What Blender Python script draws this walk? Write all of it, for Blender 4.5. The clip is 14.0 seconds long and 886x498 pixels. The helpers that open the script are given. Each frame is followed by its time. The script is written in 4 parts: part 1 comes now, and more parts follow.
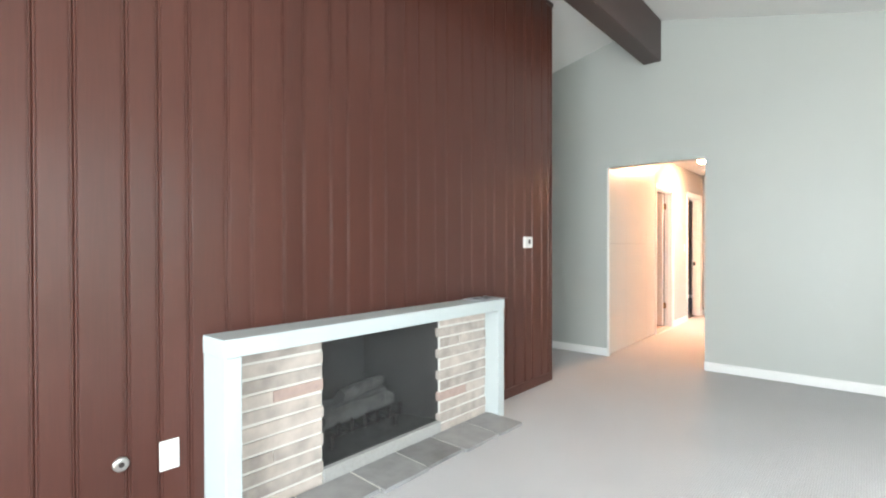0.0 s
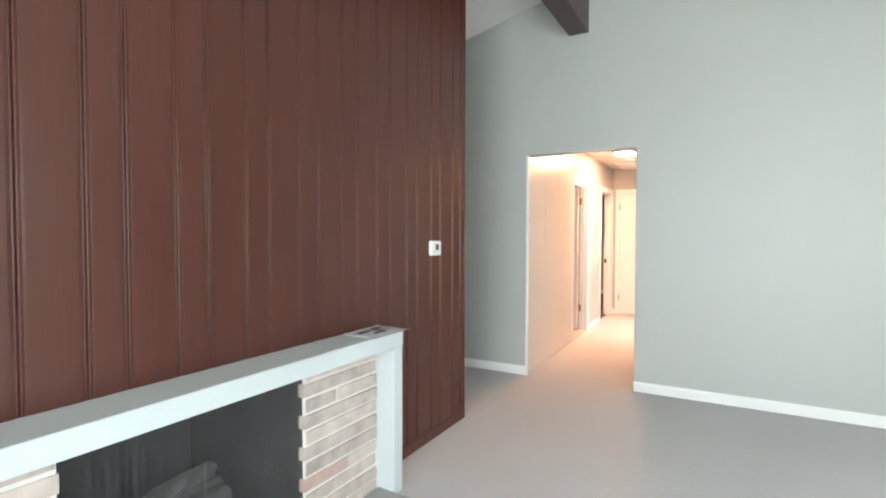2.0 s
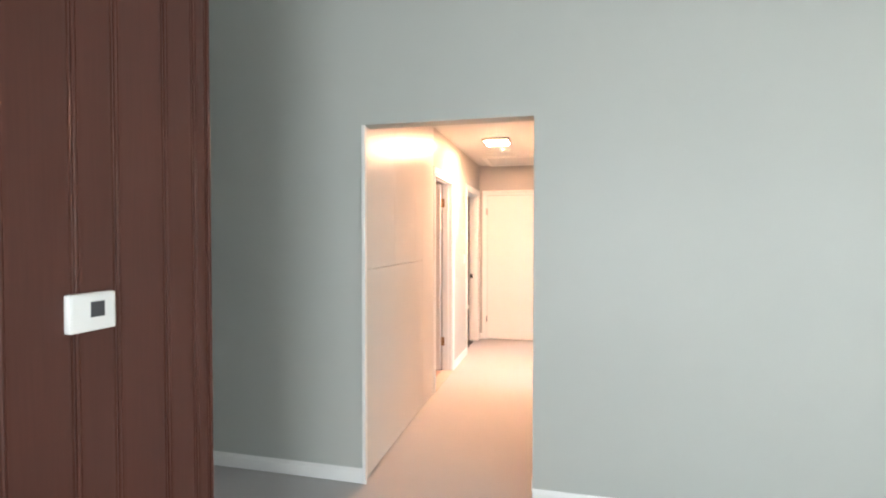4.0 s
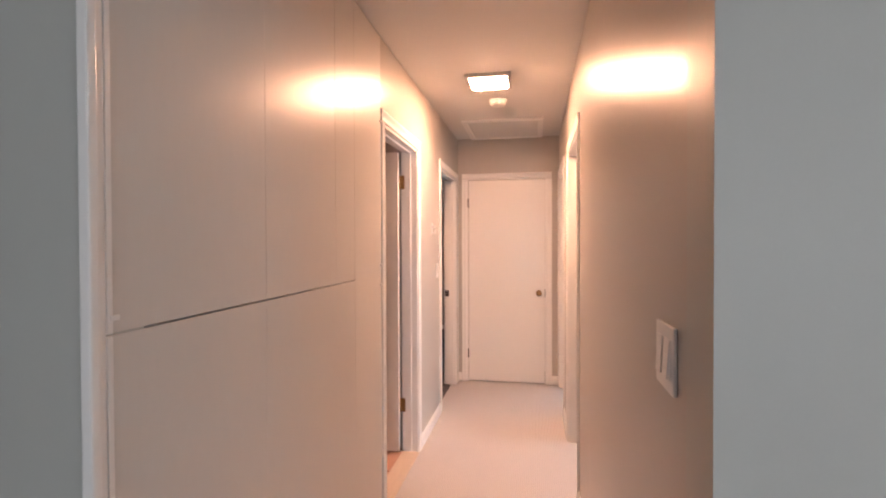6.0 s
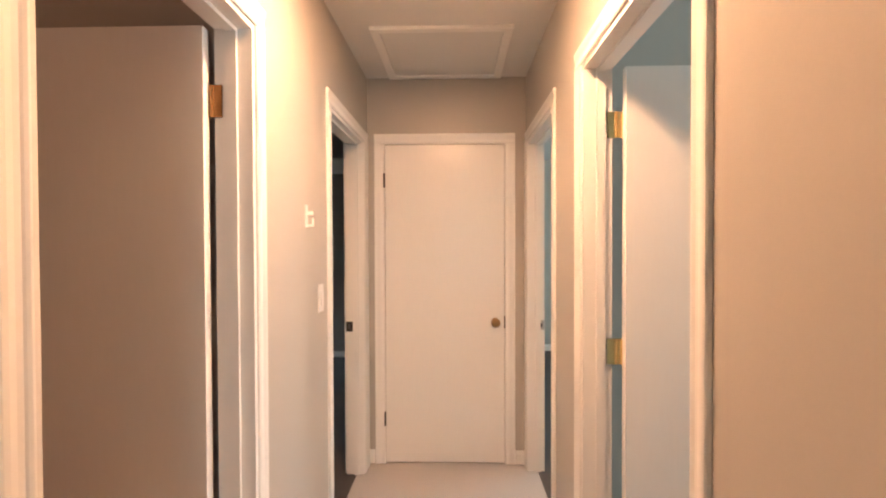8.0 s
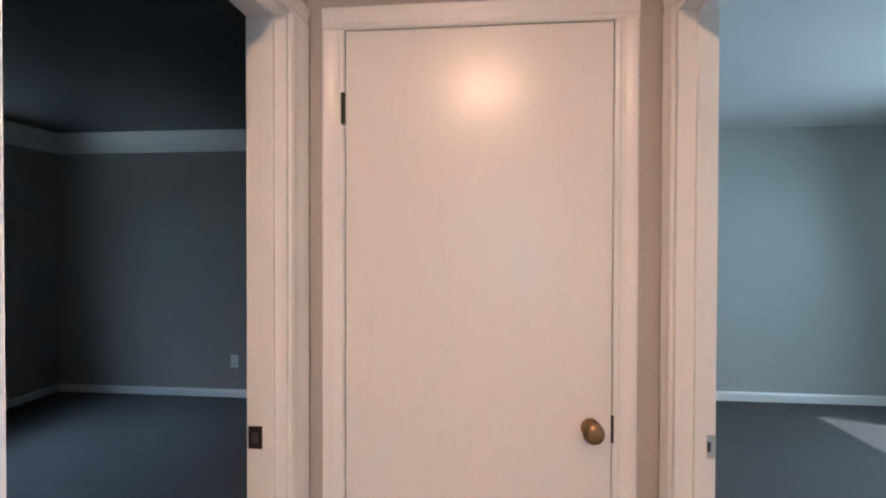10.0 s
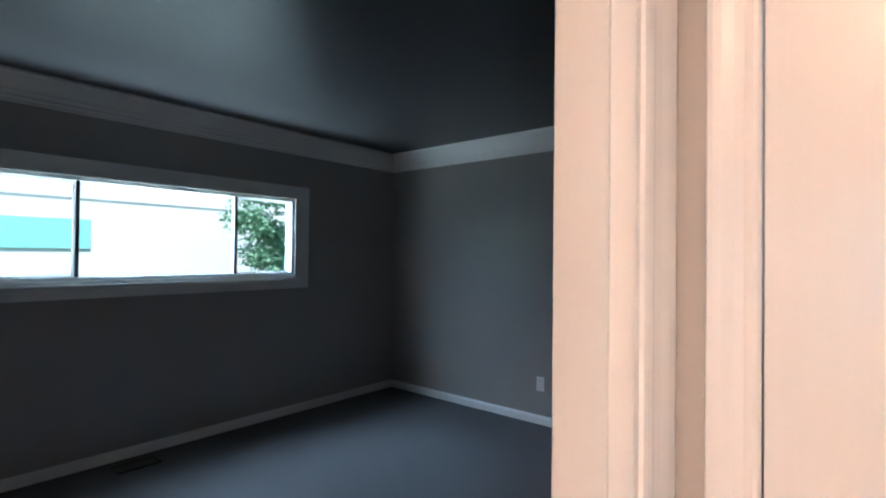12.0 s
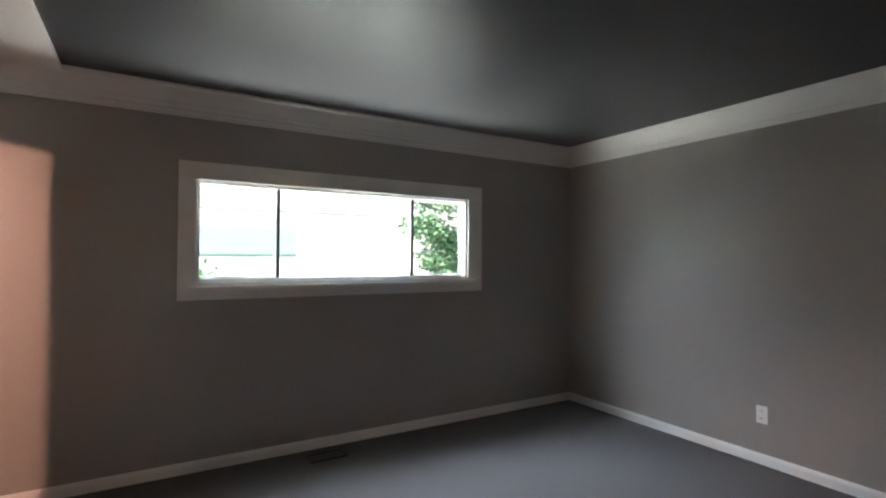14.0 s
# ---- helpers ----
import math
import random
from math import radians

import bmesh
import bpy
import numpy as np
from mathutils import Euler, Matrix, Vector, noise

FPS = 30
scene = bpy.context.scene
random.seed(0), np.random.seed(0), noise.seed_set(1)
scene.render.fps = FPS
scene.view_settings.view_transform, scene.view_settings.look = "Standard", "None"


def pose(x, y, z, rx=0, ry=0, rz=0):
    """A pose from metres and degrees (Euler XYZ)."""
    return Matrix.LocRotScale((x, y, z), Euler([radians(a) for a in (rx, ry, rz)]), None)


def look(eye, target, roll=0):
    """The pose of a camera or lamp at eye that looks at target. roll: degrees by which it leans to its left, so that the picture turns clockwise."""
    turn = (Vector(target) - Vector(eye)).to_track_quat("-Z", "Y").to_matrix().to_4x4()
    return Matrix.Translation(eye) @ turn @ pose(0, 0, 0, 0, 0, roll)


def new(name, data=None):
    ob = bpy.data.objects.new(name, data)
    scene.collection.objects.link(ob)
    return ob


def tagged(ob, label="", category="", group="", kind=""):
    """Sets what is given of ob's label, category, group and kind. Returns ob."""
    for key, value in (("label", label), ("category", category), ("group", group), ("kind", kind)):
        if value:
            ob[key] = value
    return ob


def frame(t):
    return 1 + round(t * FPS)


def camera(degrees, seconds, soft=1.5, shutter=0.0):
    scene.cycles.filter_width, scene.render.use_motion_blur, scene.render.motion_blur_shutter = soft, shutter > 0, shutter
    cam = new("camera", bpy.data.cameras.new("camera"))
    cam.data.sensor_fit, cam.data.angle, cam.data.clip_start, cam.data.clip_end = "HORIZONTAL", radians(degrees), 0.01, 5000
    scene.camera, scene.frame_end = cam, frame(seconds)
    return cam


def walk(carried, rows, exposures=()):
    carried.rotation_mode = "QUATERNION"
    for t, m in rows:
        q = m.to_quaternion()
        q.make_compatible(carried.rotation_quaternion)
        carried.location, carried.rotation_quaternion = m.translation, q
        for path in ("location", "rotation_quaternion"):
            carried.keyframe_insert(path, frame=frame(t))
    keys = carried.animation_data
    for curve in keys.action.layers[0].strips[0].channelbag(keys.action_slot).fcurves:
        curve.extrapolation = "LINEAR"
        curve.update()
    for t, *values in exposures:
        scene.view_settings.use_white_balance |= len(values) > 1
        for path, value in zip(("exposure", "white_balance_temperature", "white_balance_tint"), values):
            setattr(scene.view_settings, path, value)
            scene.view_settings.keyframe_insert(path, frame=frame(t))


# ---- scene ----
cam = camera(83.6, 14.0, soft=2.1)
PATH = [
    (0, (2.192, -5.369, 1.232), (0.894, -3.847, 1.218), -0.1),
    (0.5, (2.107, -5.283, 1.235), (0.813, -3.758, 1.222), -0.1),
    (1, (1.982, -5.113, 1.249), (0.722, -3.56, 1.218), -0.1),
    (1.5, (1.846, -4.832, 1.297), (0.676, -3.211, 1.253), 0.0),
    (2, (1.66, -4.485, 1.347), (0.669, -2.749, 1.288), 0.1),
    (2.5, (1.482, -4.105, 1.386), (0.703, -2.264, 1.328), 0.3),
    (3, (1.376, -3.639, 1.422), (0.773, -1.733, 1.367), 0.3),
    (3.5, (1.253, -3.158, 1.434), (0.747, -1.224, 1.381), 0.3),
    (3.7, (1.207, -2.970, 1.442), (0.718, -1.031, 1.392), 0.2),
    (5.8, (0.806, -0.906, 1.414), (0.414, 1.055, 1.386), -0.4),
    (6, (0.757, -0.712, 1.412), (0.393, 1.254, 1.385), -0.2),
    (6.5, (0.682, -0.256, 1.435), (0.404, 1.725, 1.407), 0.0),
    (7, (0.627, 0.197, 1.426), (0.46, 2.19, 1.395), 0.0),
    (7.2, (0.610, 0.381, 1.427), (0.477, 2.376, 1.394), 0.0),
    (7.5, (0.573, 0.669, 1.429), (0.485, 2.666, 1.393), 0.0),
    (8, (0.553, 1.133, 1.421), (0.498, 3.132, 1.39), -0.2),
    (8.2, (0.558, 1.325, 1.417), (0.509, 3.324, 1.385), -0.3),
    (10.3, (0.502, 3.044, 1.423), (0.22, 5.024, 1.4), 0.4),
    (10.5, (0.462, 3.139, 1.421), (0.085, 5.102, 1.411), 0.6),
    (11, (0.37, 3.291, 1.414), (-0.302, 5.175, 1.42), 0.8),
    (11.5, (0.288, 3.421, 1.411), (-0.724, 5.145, 1.43), 1.0),
    (12, (0.193, 3.511, 1.389), (-1.09, 5.044, 1.413), 0.6),
    (12.5, (0.122, 3.557, 1.404), (-1.358, 4.902, 1.429), 0.7),
    (13, (0.050, 3.578, 1.399), (-1.544, 4.786, 1.42), 0.6),
    (13.5, (-0.022, 3.631, 1.378), (-1.692, 4.731, 1.41), 0.3),
    (14, (-0.054, 3.649, 1.364), (-1.772, 4.674, 1.401), 0.3),
]

EXPOSURES = [(0, 1.28, 6400, 9), (1.5, 1.2, 6400, 9), (2.5, 1.14, 6400, 9), (3.7, 1.12, 6400, 9),
             (5.8, 0.10, 6500, 20), (6.5, 0.10, 6500, 19), (7.5, 0.08, 6700, 7), (8.2, 0.06, 6700, 6),
             (10.3, -0.1, 5150, 4), (11, 0.04, 5200, 3), (11.5, 0.24, 5300, 4), (12, 0.46, 5350, 5),
             (12.5, 0.66, 5450, 8), (13, 0.94, 6000, 11), (13.5, 1.2, 6700, 15), (14, 1.28, 6900, 16)]
walk(cam, [(t, look(eye, target, roll)) for t, eye, target, roll in PATH], EXPOSURES)

# ---- world, sun, lamps ----
world = bpy.data.worlds.new("sky")
scene.world = world
world.use_nodes = True
wn = world.node_tree.nodes
sky = wn.new("ShaderNodeTexSky")
sky.sky_type = "NISHITA"
sky.sun_disc = False
sky.sun_elevation, sky.sun_rotation = radians(50), radians(113)
world.node_tree.links.new(sky.outputs[0], wn["Background"].inputs[0])
wn["Background"].inputs[1].default_value = 0.15
sun_data = bpy.data.lights.new("sun", "SUN")
sun_data.energy, sun_data.angle, sun_data.color = 5.0, radians(0.53), (1.0, 0.95, 0.87)
sun = new("sun", sun_data)
sun.matrix_world = look((9.4, 3.0, 11), (1.9, 6.2, 0))


def area_light(name, at, to, w, h, watts, colour):
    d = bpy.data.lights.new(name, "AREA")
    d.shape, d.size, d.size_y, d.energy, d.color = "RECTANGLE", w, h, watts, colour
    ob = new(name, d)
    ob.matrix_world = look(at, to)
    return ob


DAY = (0.90, 0.97, 1.0)
area_light("daylight_side", (4.52, -4.6, 1.35), (0.8, -3.8, 0.0), 4.2, 1.9, 36, DAY)
area_light("daylight_back", (1.9, -7.92, 1.25), (1.6, -1.0, 0.3), 2.3, 2.0, 108, DAY)
area_light("daylight_guest_room", (4.42, 2.55, 1.5), (0, 2.95, 0.4), 0.7, 1.1, 65, (0.90, 0.94, 1.0))
area_light("daylight_far_room", (4.42, 5.5, 1.5), (0.6, 4.1, 0.7), 1.2, 1.2, 62, (0.80, 0.93, 1.0))
sky_glow = area_light("daylight_bedroom", (-4.12, 4.95, 2.17), (-1.6, 5.75, 0.75), 1.7, 0.4, 48, (0.66, 0.82, 1.0))
sky_glow.data.spread = radians(130)
area_light("ground_bounce", (-4.05, 4.95, 0.72), (-1.0, 5.2, 2.1), 2.2, 0.6, 95, (0.92, 1.0, 0.97))
# unseen lamp, added and aimed to throw the warm patch on the window wall
spot_glow = area_light("added_bath_spot", (-0.33, 1.30, 2.19), (-3.57, 2.75, 1.0), 0.10, 0.10, 10, (1.0, 0.56, 0.42))
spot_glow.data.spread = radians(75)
HALL_GLOW, BATH_GLOW = 300.0, 33.0

# ---- materials ----


def material(name, colour, rough=0.5, metal=0.0, grain=0.05, scale=60.0, blotch=0.05, bump=0.05, spec=0.5,
             per_piece=0.0, stretch=(1, 1, 1), bump_size=0.002, gloss_var=0.0, coat=0.0):
    m = bpy.data.materials.new(name)
    m.use_nodes = True
    n, l = m.node_tree.nodes, m.node_tree.links
    b = n["Principled BSDF"]
    b.inputs["Roughness"].default_value, b.inputs["Metallic"].default_value = rough, metal
    b.inputs["Specular IOR Level"].default_value = spec
    b.inputs["Coat Weight"].default_value = coat
    geo = n.new("ShaderNodeNewGeometry")
    mp = n.new("ShaderNodeMapping")
    mp.inputs["Scale"].default_value = stretch
    l.new(geo.outputs["Position"], mp.inputs["Vector"])
    fine, broad = n.new("ShaderNodeTexNoise"), n.new("ShaderNodeTexNoise")
    fine.inputs["Scale"].default_value, fine.inputs["Detail"].default_value = scale, 4
    broad.inputs["Scale"].default_value, broad.inputs["Detail"].default_value = 1.7, 3
    l.new(mp.outputs[0], fine.inputs["Vector"])
    l.new(mp.outputs[0], broad.inputs["Vector"])
    # value = 1 + grain * (fine - .5) * 2 + blotch * (broad - .5) * 2 + per_piece * (random - .5) * 2
    a = n.new("ShaderNodeMath"); a.operation = "MULTIPLY_ADD"
    a.inputs[1].default_value, a.inputs[2].default_value = 2 * grain, 1 - grain - blotch - per_piece
    l.new(fine.outputs["Fac"], a.inputs[0])
    c = n.new("ShaderNodeMath"); c.operation = "MULTIPLY_ADD"
    c.inputs[1].default_value = 2 * blotch
    l.new(broad.outputs["Fac"], c.inputs[0]); l.new(a.outputs[0], c.inputs[2])
    info = n.new("ShaderNodeObjectInfo")
    p = n.new("ShaderNodeMath"); p.operation = "MULTIPLY_ADD"
    p.inputs[1].default_value = 2 * per_piece
    l.new(info.outputs["Random"], p.inputs[0]); l.new(c.outputs[0], p.inputs[2])
    mix = n.new("ShaderNodeVectorMath"); mix.operation = "SCALE"
    mix.inputs[0].default_value = colour
    l.new(p.outputs[0], mix.inputs["Scale"])
    l.new(mix.outputs[0], b.inputs["Base Color"])
    if gloss_var:
        g = n.new("ShaderNodeMath"); g.operation = "MULTIPLY_ADD"
        g.inputs[1].default_value, g.inputs[2].default_value = 2 * gloss_var, rough - gloss_var
        l.new(broad.outputs["Fac"], g.inputs[0]); l.new(g.outputs[0], b.inputs["Roughness"])
    if bump:
        bp = n.new("ShaderNodeBump")
        bp.inputs["Strength"].default_value, bp.inputs["Distance"].default_value = bump, bump_size
        l.new(fine.outputs["Fac"], bp.inputs["Height"]); l.new(bp.outputs[0], b.inputs["Normal"])
    return m


def carpet(name, colour, pitch, cross):
    """Looped carpet with fine ribs: ribs along y, broken crosswise."""
    m = material(name, colour, 0.95, grain=0.10, scale=130, blotch=0.05, bump=0, spec=0.1)
    n, l = m.node_tree.nodes, m.node_tree.links
    b = n["Principled BSDF"]
    geo = n.new("ShaderNodeNewGeometry")
    outs = []
    for axis, size in (("X", pitch), ("Y", cross)):
        w = n.new("ShaderNodeTexWave")
        w.bands_direction = axis
        w.inputs["Scale"].default_value = 0.314 / size
        w.inputs["Distortion"].default_value = 1.2
        w.inputs["Detail"].default_value = 2
        w.inputs["Detail Scale"].default_value = 2
        l.new(geo.outputs["Position"], w.inputs["Vector"])
        outs.append(w)
    add = n.new("ShaderNodeMath"); add.operation = "MULTIPLY_ADD"; add.inputs[1].default_value = 0.45
    l.new(outs[1].outputs["Fac"], add.inputs[0]); l.new(outs[0].outputs["Fac"], add.inputs[2])
    bp = n.new("ShaderNodeBump"); bp.inputs["Strength"].default_value = 0.62; bp.inputs["Distance"].default_value = 0.003
    l.new(add.outputs[0], bp.inputs["Height"]); l.new(bp.outputs[0], b.inputs["Normal"])
    k = n.new("ShaderNodeMath"); k.operation = "MULTIPLY_ADD"; k.inputs[1].default_value = 0.11; k.inputs[2].default_value = 0.90
    l.new(add.outputs[0], k.inputs[0])
    old = b.inputs["Base Color"].links[0].from_socket
    v = n.new("ShaderNodeVectorMath"); v.operation = "SCALE"
    l.new(old, v.inputs[0]); l.new(k.outputs[0], v.inputs["Scale"]); l.new(v.outputs[0], b.inputs["Base Color"])
    return m


def glow(name, colour, strength):
    m = bpy.data.materials.new(name)
    m.use_nodes = True
    b = m.node_tree.nodes["Principled BSDF"]
    b.inputs["Base Color"].default_value = (0.9, 0.9, 0.88, 1)
    b.inputs["Emission Color"].default_value = (*colour, 1)
    b.inputs["Emission Strength"].default_value = strength
    return m


def glass(name):
    m = bpy.data.materials.new(name)
    m.use_nodes = True
    b = m.node_tree.nodes["Principled BSDF"]
    b.inputs["Base Color"].default_value = (0.93, 0.98, 0.97, 1)
    b.inputs["Transmission Weight"].default_value = 1.0
    b.inputs["Roughness"].default_value, b.inputs["IOR"].default_value = 0.0, 1.45
    return m


def net(name, colour, see):
    """A fine wire net: partly open."""
    m = material(name, colour, 0.6, metal=0.3, grain=0.25, scale=90, blotch=0.3, bump=0)
    n, l = m.node_tree.nodes, m.node_tree.links
    t, mx = n.new("ShaderNodeBsdfTransparent"), n.new("ShaderNodeMixShader")
    mx.inputs[0].default_value = see
    l.new(n["Principled BSDF"].outputs[0], mx.inputs[1]); l.new(t.outputs[0], mx.inputs[2])
    l.new(mx.outputs[0], n["Material Output"].inputs[0])
    return m


M_WALL = material("greige_wall_paint", (0.47, 0.485, 0.455), 0.42, grain=0.02, scale=180, blotch=0.025, bump=0.10, bump_size=0.001, spec=0.35)
M_HALLWALL = material("warm_grey_hall_paint", (0.46, 0.44, 0.405), 0.31, grain=0.02, scale=160, blotch=0.03, bump=0.12, bump_size=0.001, spec=0.30, gloss_var=0.04)
M_WHITE = material("white_ceiling_paint", (0.74, 0.74, 0.72), 0.7, grain=0.03, scale=140, blotch=0.03, bump=0.2, bump_size=0.002)
M_TRIM = material("white_gloss_trim", (0.84, 0.835, 0.81), 0.28, grain=0.015, scale=90, blotch=0.03, bump=0.04)
M_MANTEL = material("pale_blue_white_paint", (0.535, 0.585, 0.58), 0.45, grain=0.03, scale=50, blotch=0.06, bump=0.12, bump_size=0.0015)
M_DOOR = material("white_door_paint", (0.84, 0.83, 0.80), 0.27, grain=0.02, scale=70, blotch=0.03, bump=0.06, stretch=(1, 1, 0.15))
M_PANEL = material("off_white_panel_paint", (0.64, 0.625, 0.59), 0.32, grain=0.02, scale=60, blotch=0.04, bump=0.08, stretch=(1, 1, 0.2))
M_TAUPE = material("dark_taupe_paint", (0.305, 0.282, 0.257), 0.33, grain=0.03, scale=150, blotch=0.05, bump=0.12, bump_size=0.0012, spec=1.0)
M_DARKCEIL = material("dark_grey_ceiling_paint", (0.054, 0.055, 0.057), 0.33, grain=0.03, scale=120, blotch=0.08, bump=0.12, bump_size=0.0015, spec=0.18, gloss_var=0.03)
M_COVE = material("crown_white_paint", (0.74, 0.73, 0.70), 0.4, grain=0.02, scale=90, blotch=0.05, bump=0.03)
M_WOOD = material("red_brown_stained_wood", (0.079, 0.0265, 0.0185), 0.30, spec=0.38, grain=0.16, scale=26, blotch=0.16, bump=0.05, per_piece=0.08, stretch=(5, 5, 0.22), bump_size=0.0006, gloss_var=0.05)
M_BEAM = material("dark_brown_beam", (0.060, 0.035, 0.030), 0.45, grain=0.2, scale=22, blotch=0.12, bump=0.2, stretch=(5, 0.3, 5))
M_CARPET = carpet("light_grey_looped_carpet", (0.585, 0.572, 0.572), 0.011, 0.017)
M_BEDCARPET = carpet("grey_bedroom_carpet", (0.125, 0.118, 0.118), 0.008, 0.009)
M_BRICK = material("buff_brick", (0.48, 0.415, 0.365), 0.85, grain=0.5, scale=11, blotch=0.3, bump=0.5, per_piece=0.16, bump_size=0.005)
M_REDBRICK = material("pink_brick", (0.46, 0.335, 0.285), 0.85, grain=0.25, scale=24, blotch=0.18, bump=0.5, per_piece=0.12, bump_size=0.005)
M_MORTAR = material("pale_mortar", (0.72, 0.70, 0.65), 0.9, grain=0.08, scale=120, blotch=0.05, bump=0.5, bump_size=0.003)
M_CEMENT = material("grey_cement", (0.38, 0.37, 0.35), 0.9, grain=0.15, scale=60, blotch=0.12, bump=0.4, bump_size=0.003)
M_SLATE = material("grey_slate", (0.29, 0.285, 0.28), 0.6, grain=0.32, scale=11, blotch=0.2, bump=0.4, per_piece=0.18, bump_size=0.004)
M_SOOT = material("sooty_firebrick", (0.062, 0.058, 0.055), 0.9, grain=0.4, scale=9, blotch=0.4, bump=0.5, bump_size=0.01)
M_ASH = material("charred_log", (0.17, 0.165, 0.16), 0.9, grain=0.5, scale=18, blotch=0.3, bump=0.7, bump_size=0.01)
M_NET = net("fire_screen_net", (0.07, 0.07, 0.07), 0.62)
M_BRASS = material("aged_brass", (0.36, 0.22, 0.10), 0.28, metal=1.0, grain=0.15, scale=40, blotch=0.2, bump=0.02)
M_BRIGHTBRASS = material("polished_brass", (0.75, 0.58, 0.28), 0.25, metal=1.0, grain=0.05, scale=40, blotch=0.1, bump=0.02)
M_NICKEL = material("brushed_nickel", (0.55, 0.53, 0.50), 0.35, metal=1.0, grain=0.08, scale=200, blotch=0.05, bump=0.03)
M_DARKMETAL = material("dark_bronze", (0.03, 0.021, 0.017), 0.5, metal=0.4, grain=0.1, scale=60, blotch=0.1, bump=0.03)
M_PLASTIC = material("white_plastic", (0.82, 0.82, 0.80), 0.35, grain=0.01, scale=60, blotch=0.01, bump=0)
M_GREYPLASTIC = material("dark_grey_plastic", (0.06, 0.06, 0.065), 0.4, grain=0.02, scale=60, blotch=0.02, bump=0)
M_BAG = material("clear_plastic_bag", (0.93, 0.94, 0.96), 0.2, grain=0.04, scale=30, blotch=0.05, bump=0.4, bump_size=0.003)
M_VINYL = material("window_vinyl", (0.74, 0.75, 0.74), 0.4, grain=0.02, scale=80, blotch=0.03, bump=0.02)
M_GASKET = material("grey_aluminium_edge", (0.12, 0.12, 0.12), 0.45, metal=0.5, grain=0.05, scale=80, blotch=0.05, bump=0.02)
M_TILE = material("terracotta_floor_tile", (0.45, 0.27, 0.20), 0.5, grain=0.15, scale=20, blotch=0.12, bump=0.2, per_piece=0.1)
M_OAK = material("pale_threshold", (0.62, 0.52, 0.42), 0.45, grain=0.1, scale=30, blotch=0.08, bump=0.1, stretch=(4, 0.3, 4))
M_GLASS = glass("window_glass")
M_HALLLAMP = glow("lit_frosted_glass", (1.0, 0.52, 0.29), HALL_GLOW)
# glow of the added bathroom shade, which is out of view
M_BATHLAMP = glow("added_bath_glow", (1.0, 0.48, 0.31), BATH_GLOW)
M_GRASS = material("lawn", (0.06, 0.10, 0.03), 0.9, grain=0.4, scale=18, blotch=0.3, bump=0.6, bump_size=0.02)
M_LEAF = material("green_leaf", (0.24, 0.40, 0.25), 0.5, grain=0.3, scale=8, blotch=0.25, bump=0.1)
M_BARK = material("grey_bark", (0.10, 0.08, 0.06), 0.9, grain=0.3, scale=20, blotch=0.2, bump=0.6, bump_size=0.01)
M_SIDING = material("pale_siding", (0.82, 0.82, 0.80), 0.6, grain=0.03, scale=30, blotch=0.04, bump=0.05)
M_TEAL = material("teal_siding", (0.30, 0.62, 0.62), 0.6, grain=0.04, scale=30, blotch=0.05, bump=0.05)
M_ROOF = material("pale_shingle", (0.55, 0.55, 0.54), 0.9, grain=0.25, scale=14, blotch=0.15, bump=0.4, bump_size=0.01)

# ---- building helpers ----


def box(bm, x0, x1, y0, y1, z0, z1):
    v = [bm.verts.new(c) for c in ((x0, y0, z0), (x1, y0, z0), (x1, y1, z0), (x0, y1, z0), (x0, y0, z1), (x1, y0, z1), (x1, y1, z1), (x0, y1, z1))]
    for f in ((3, 2, 1, 0), (4, 5, 6, 7), (0, 1, 5, 4), (1, 2, 6, 5), (2, 3, 7, 6), (3, 0, 4, 7)):
        bm.faces.new([v[i] for i in f])


def boxes(*rows, bevel=0.0):
    bm = bmesh.new()
    for r in rows:
        box(bm, *r)
    if bevel:
        bmesh.ops.bevel(bm, geom=bm.edges[:], offset=bevel, segments=2, profile=0.6, affect="EDGES")
    return bm


def lathe(profile, at, axis="Z", seg=24):
    """Turns (radius, height) rows about an axis through at."""
    bm = bmesh.new()
    rings = []
    for r, h in profile:
        ring = []
        for i in range(seg):
            a = 2 * math.pi * i / seg
            p = Vector((r * math.cos(a), r * math.sin(a), h))
            if axis == "Y":
                p = Vector((p.x, p.z, p.y))
            elif axis == "X":
                p = Vector((p.z, p.x, p.y))
            ring.append(bm.verts.new(p + Vector(at)))
        rings.append(ring)
    for a, b in zip(rings, rings[1:]):
        for i in range(seg):
            bm.faces.new((a[i], a[(i + 1) % seg], b[(i + 1) % seg], b[i]))
    bm.faces.new(rings[0][::-1])
    bm.faces.new(rings[-1])
    bmesh.ops.recalc_face_normals(bm, faces=bm.faces[:])
    return bm


def extrude(profile, along, start, end, bm=None):
    """Sweeps a closed outline of (u, v) rows: along 'Z' the outline lies in x, y; along 'Y' in x, z; along 'X' in y, z."""
    bm = bm or bmesh.new()
    def put(u, v, s):
        return {"Z": (u, v, s), "Y": (u, s, v), "X": (s, u, v)}[along]
    a = [bm.verts.new(put(u, v, start)) for u, v in profile]
    b = [bm.verts.new(put(u, v, end)) for u, v in profile]
    k = len(profile)
    for i in range(k):
        bm.faces.new((a[i], a[(i + 1) % k], b[(i + 1) % k], b[i]))
    bm.faces.new(a[::-1])
    bm.faces.new(b)
    bmesh.ops.recalc_face_normals(bm, faces=bm.faces[:])
    return bm


def mesh_of(name, bm, mat, smooth=False):
    me = bpy.data.meshes.new(name)
    bm.to_mesh(me)
    bm.free()
    me.materials.append(mat)
    if smooth:
        me.polygons.foreach_set("use_smooth", [True] * len(me.polygons))
    return me


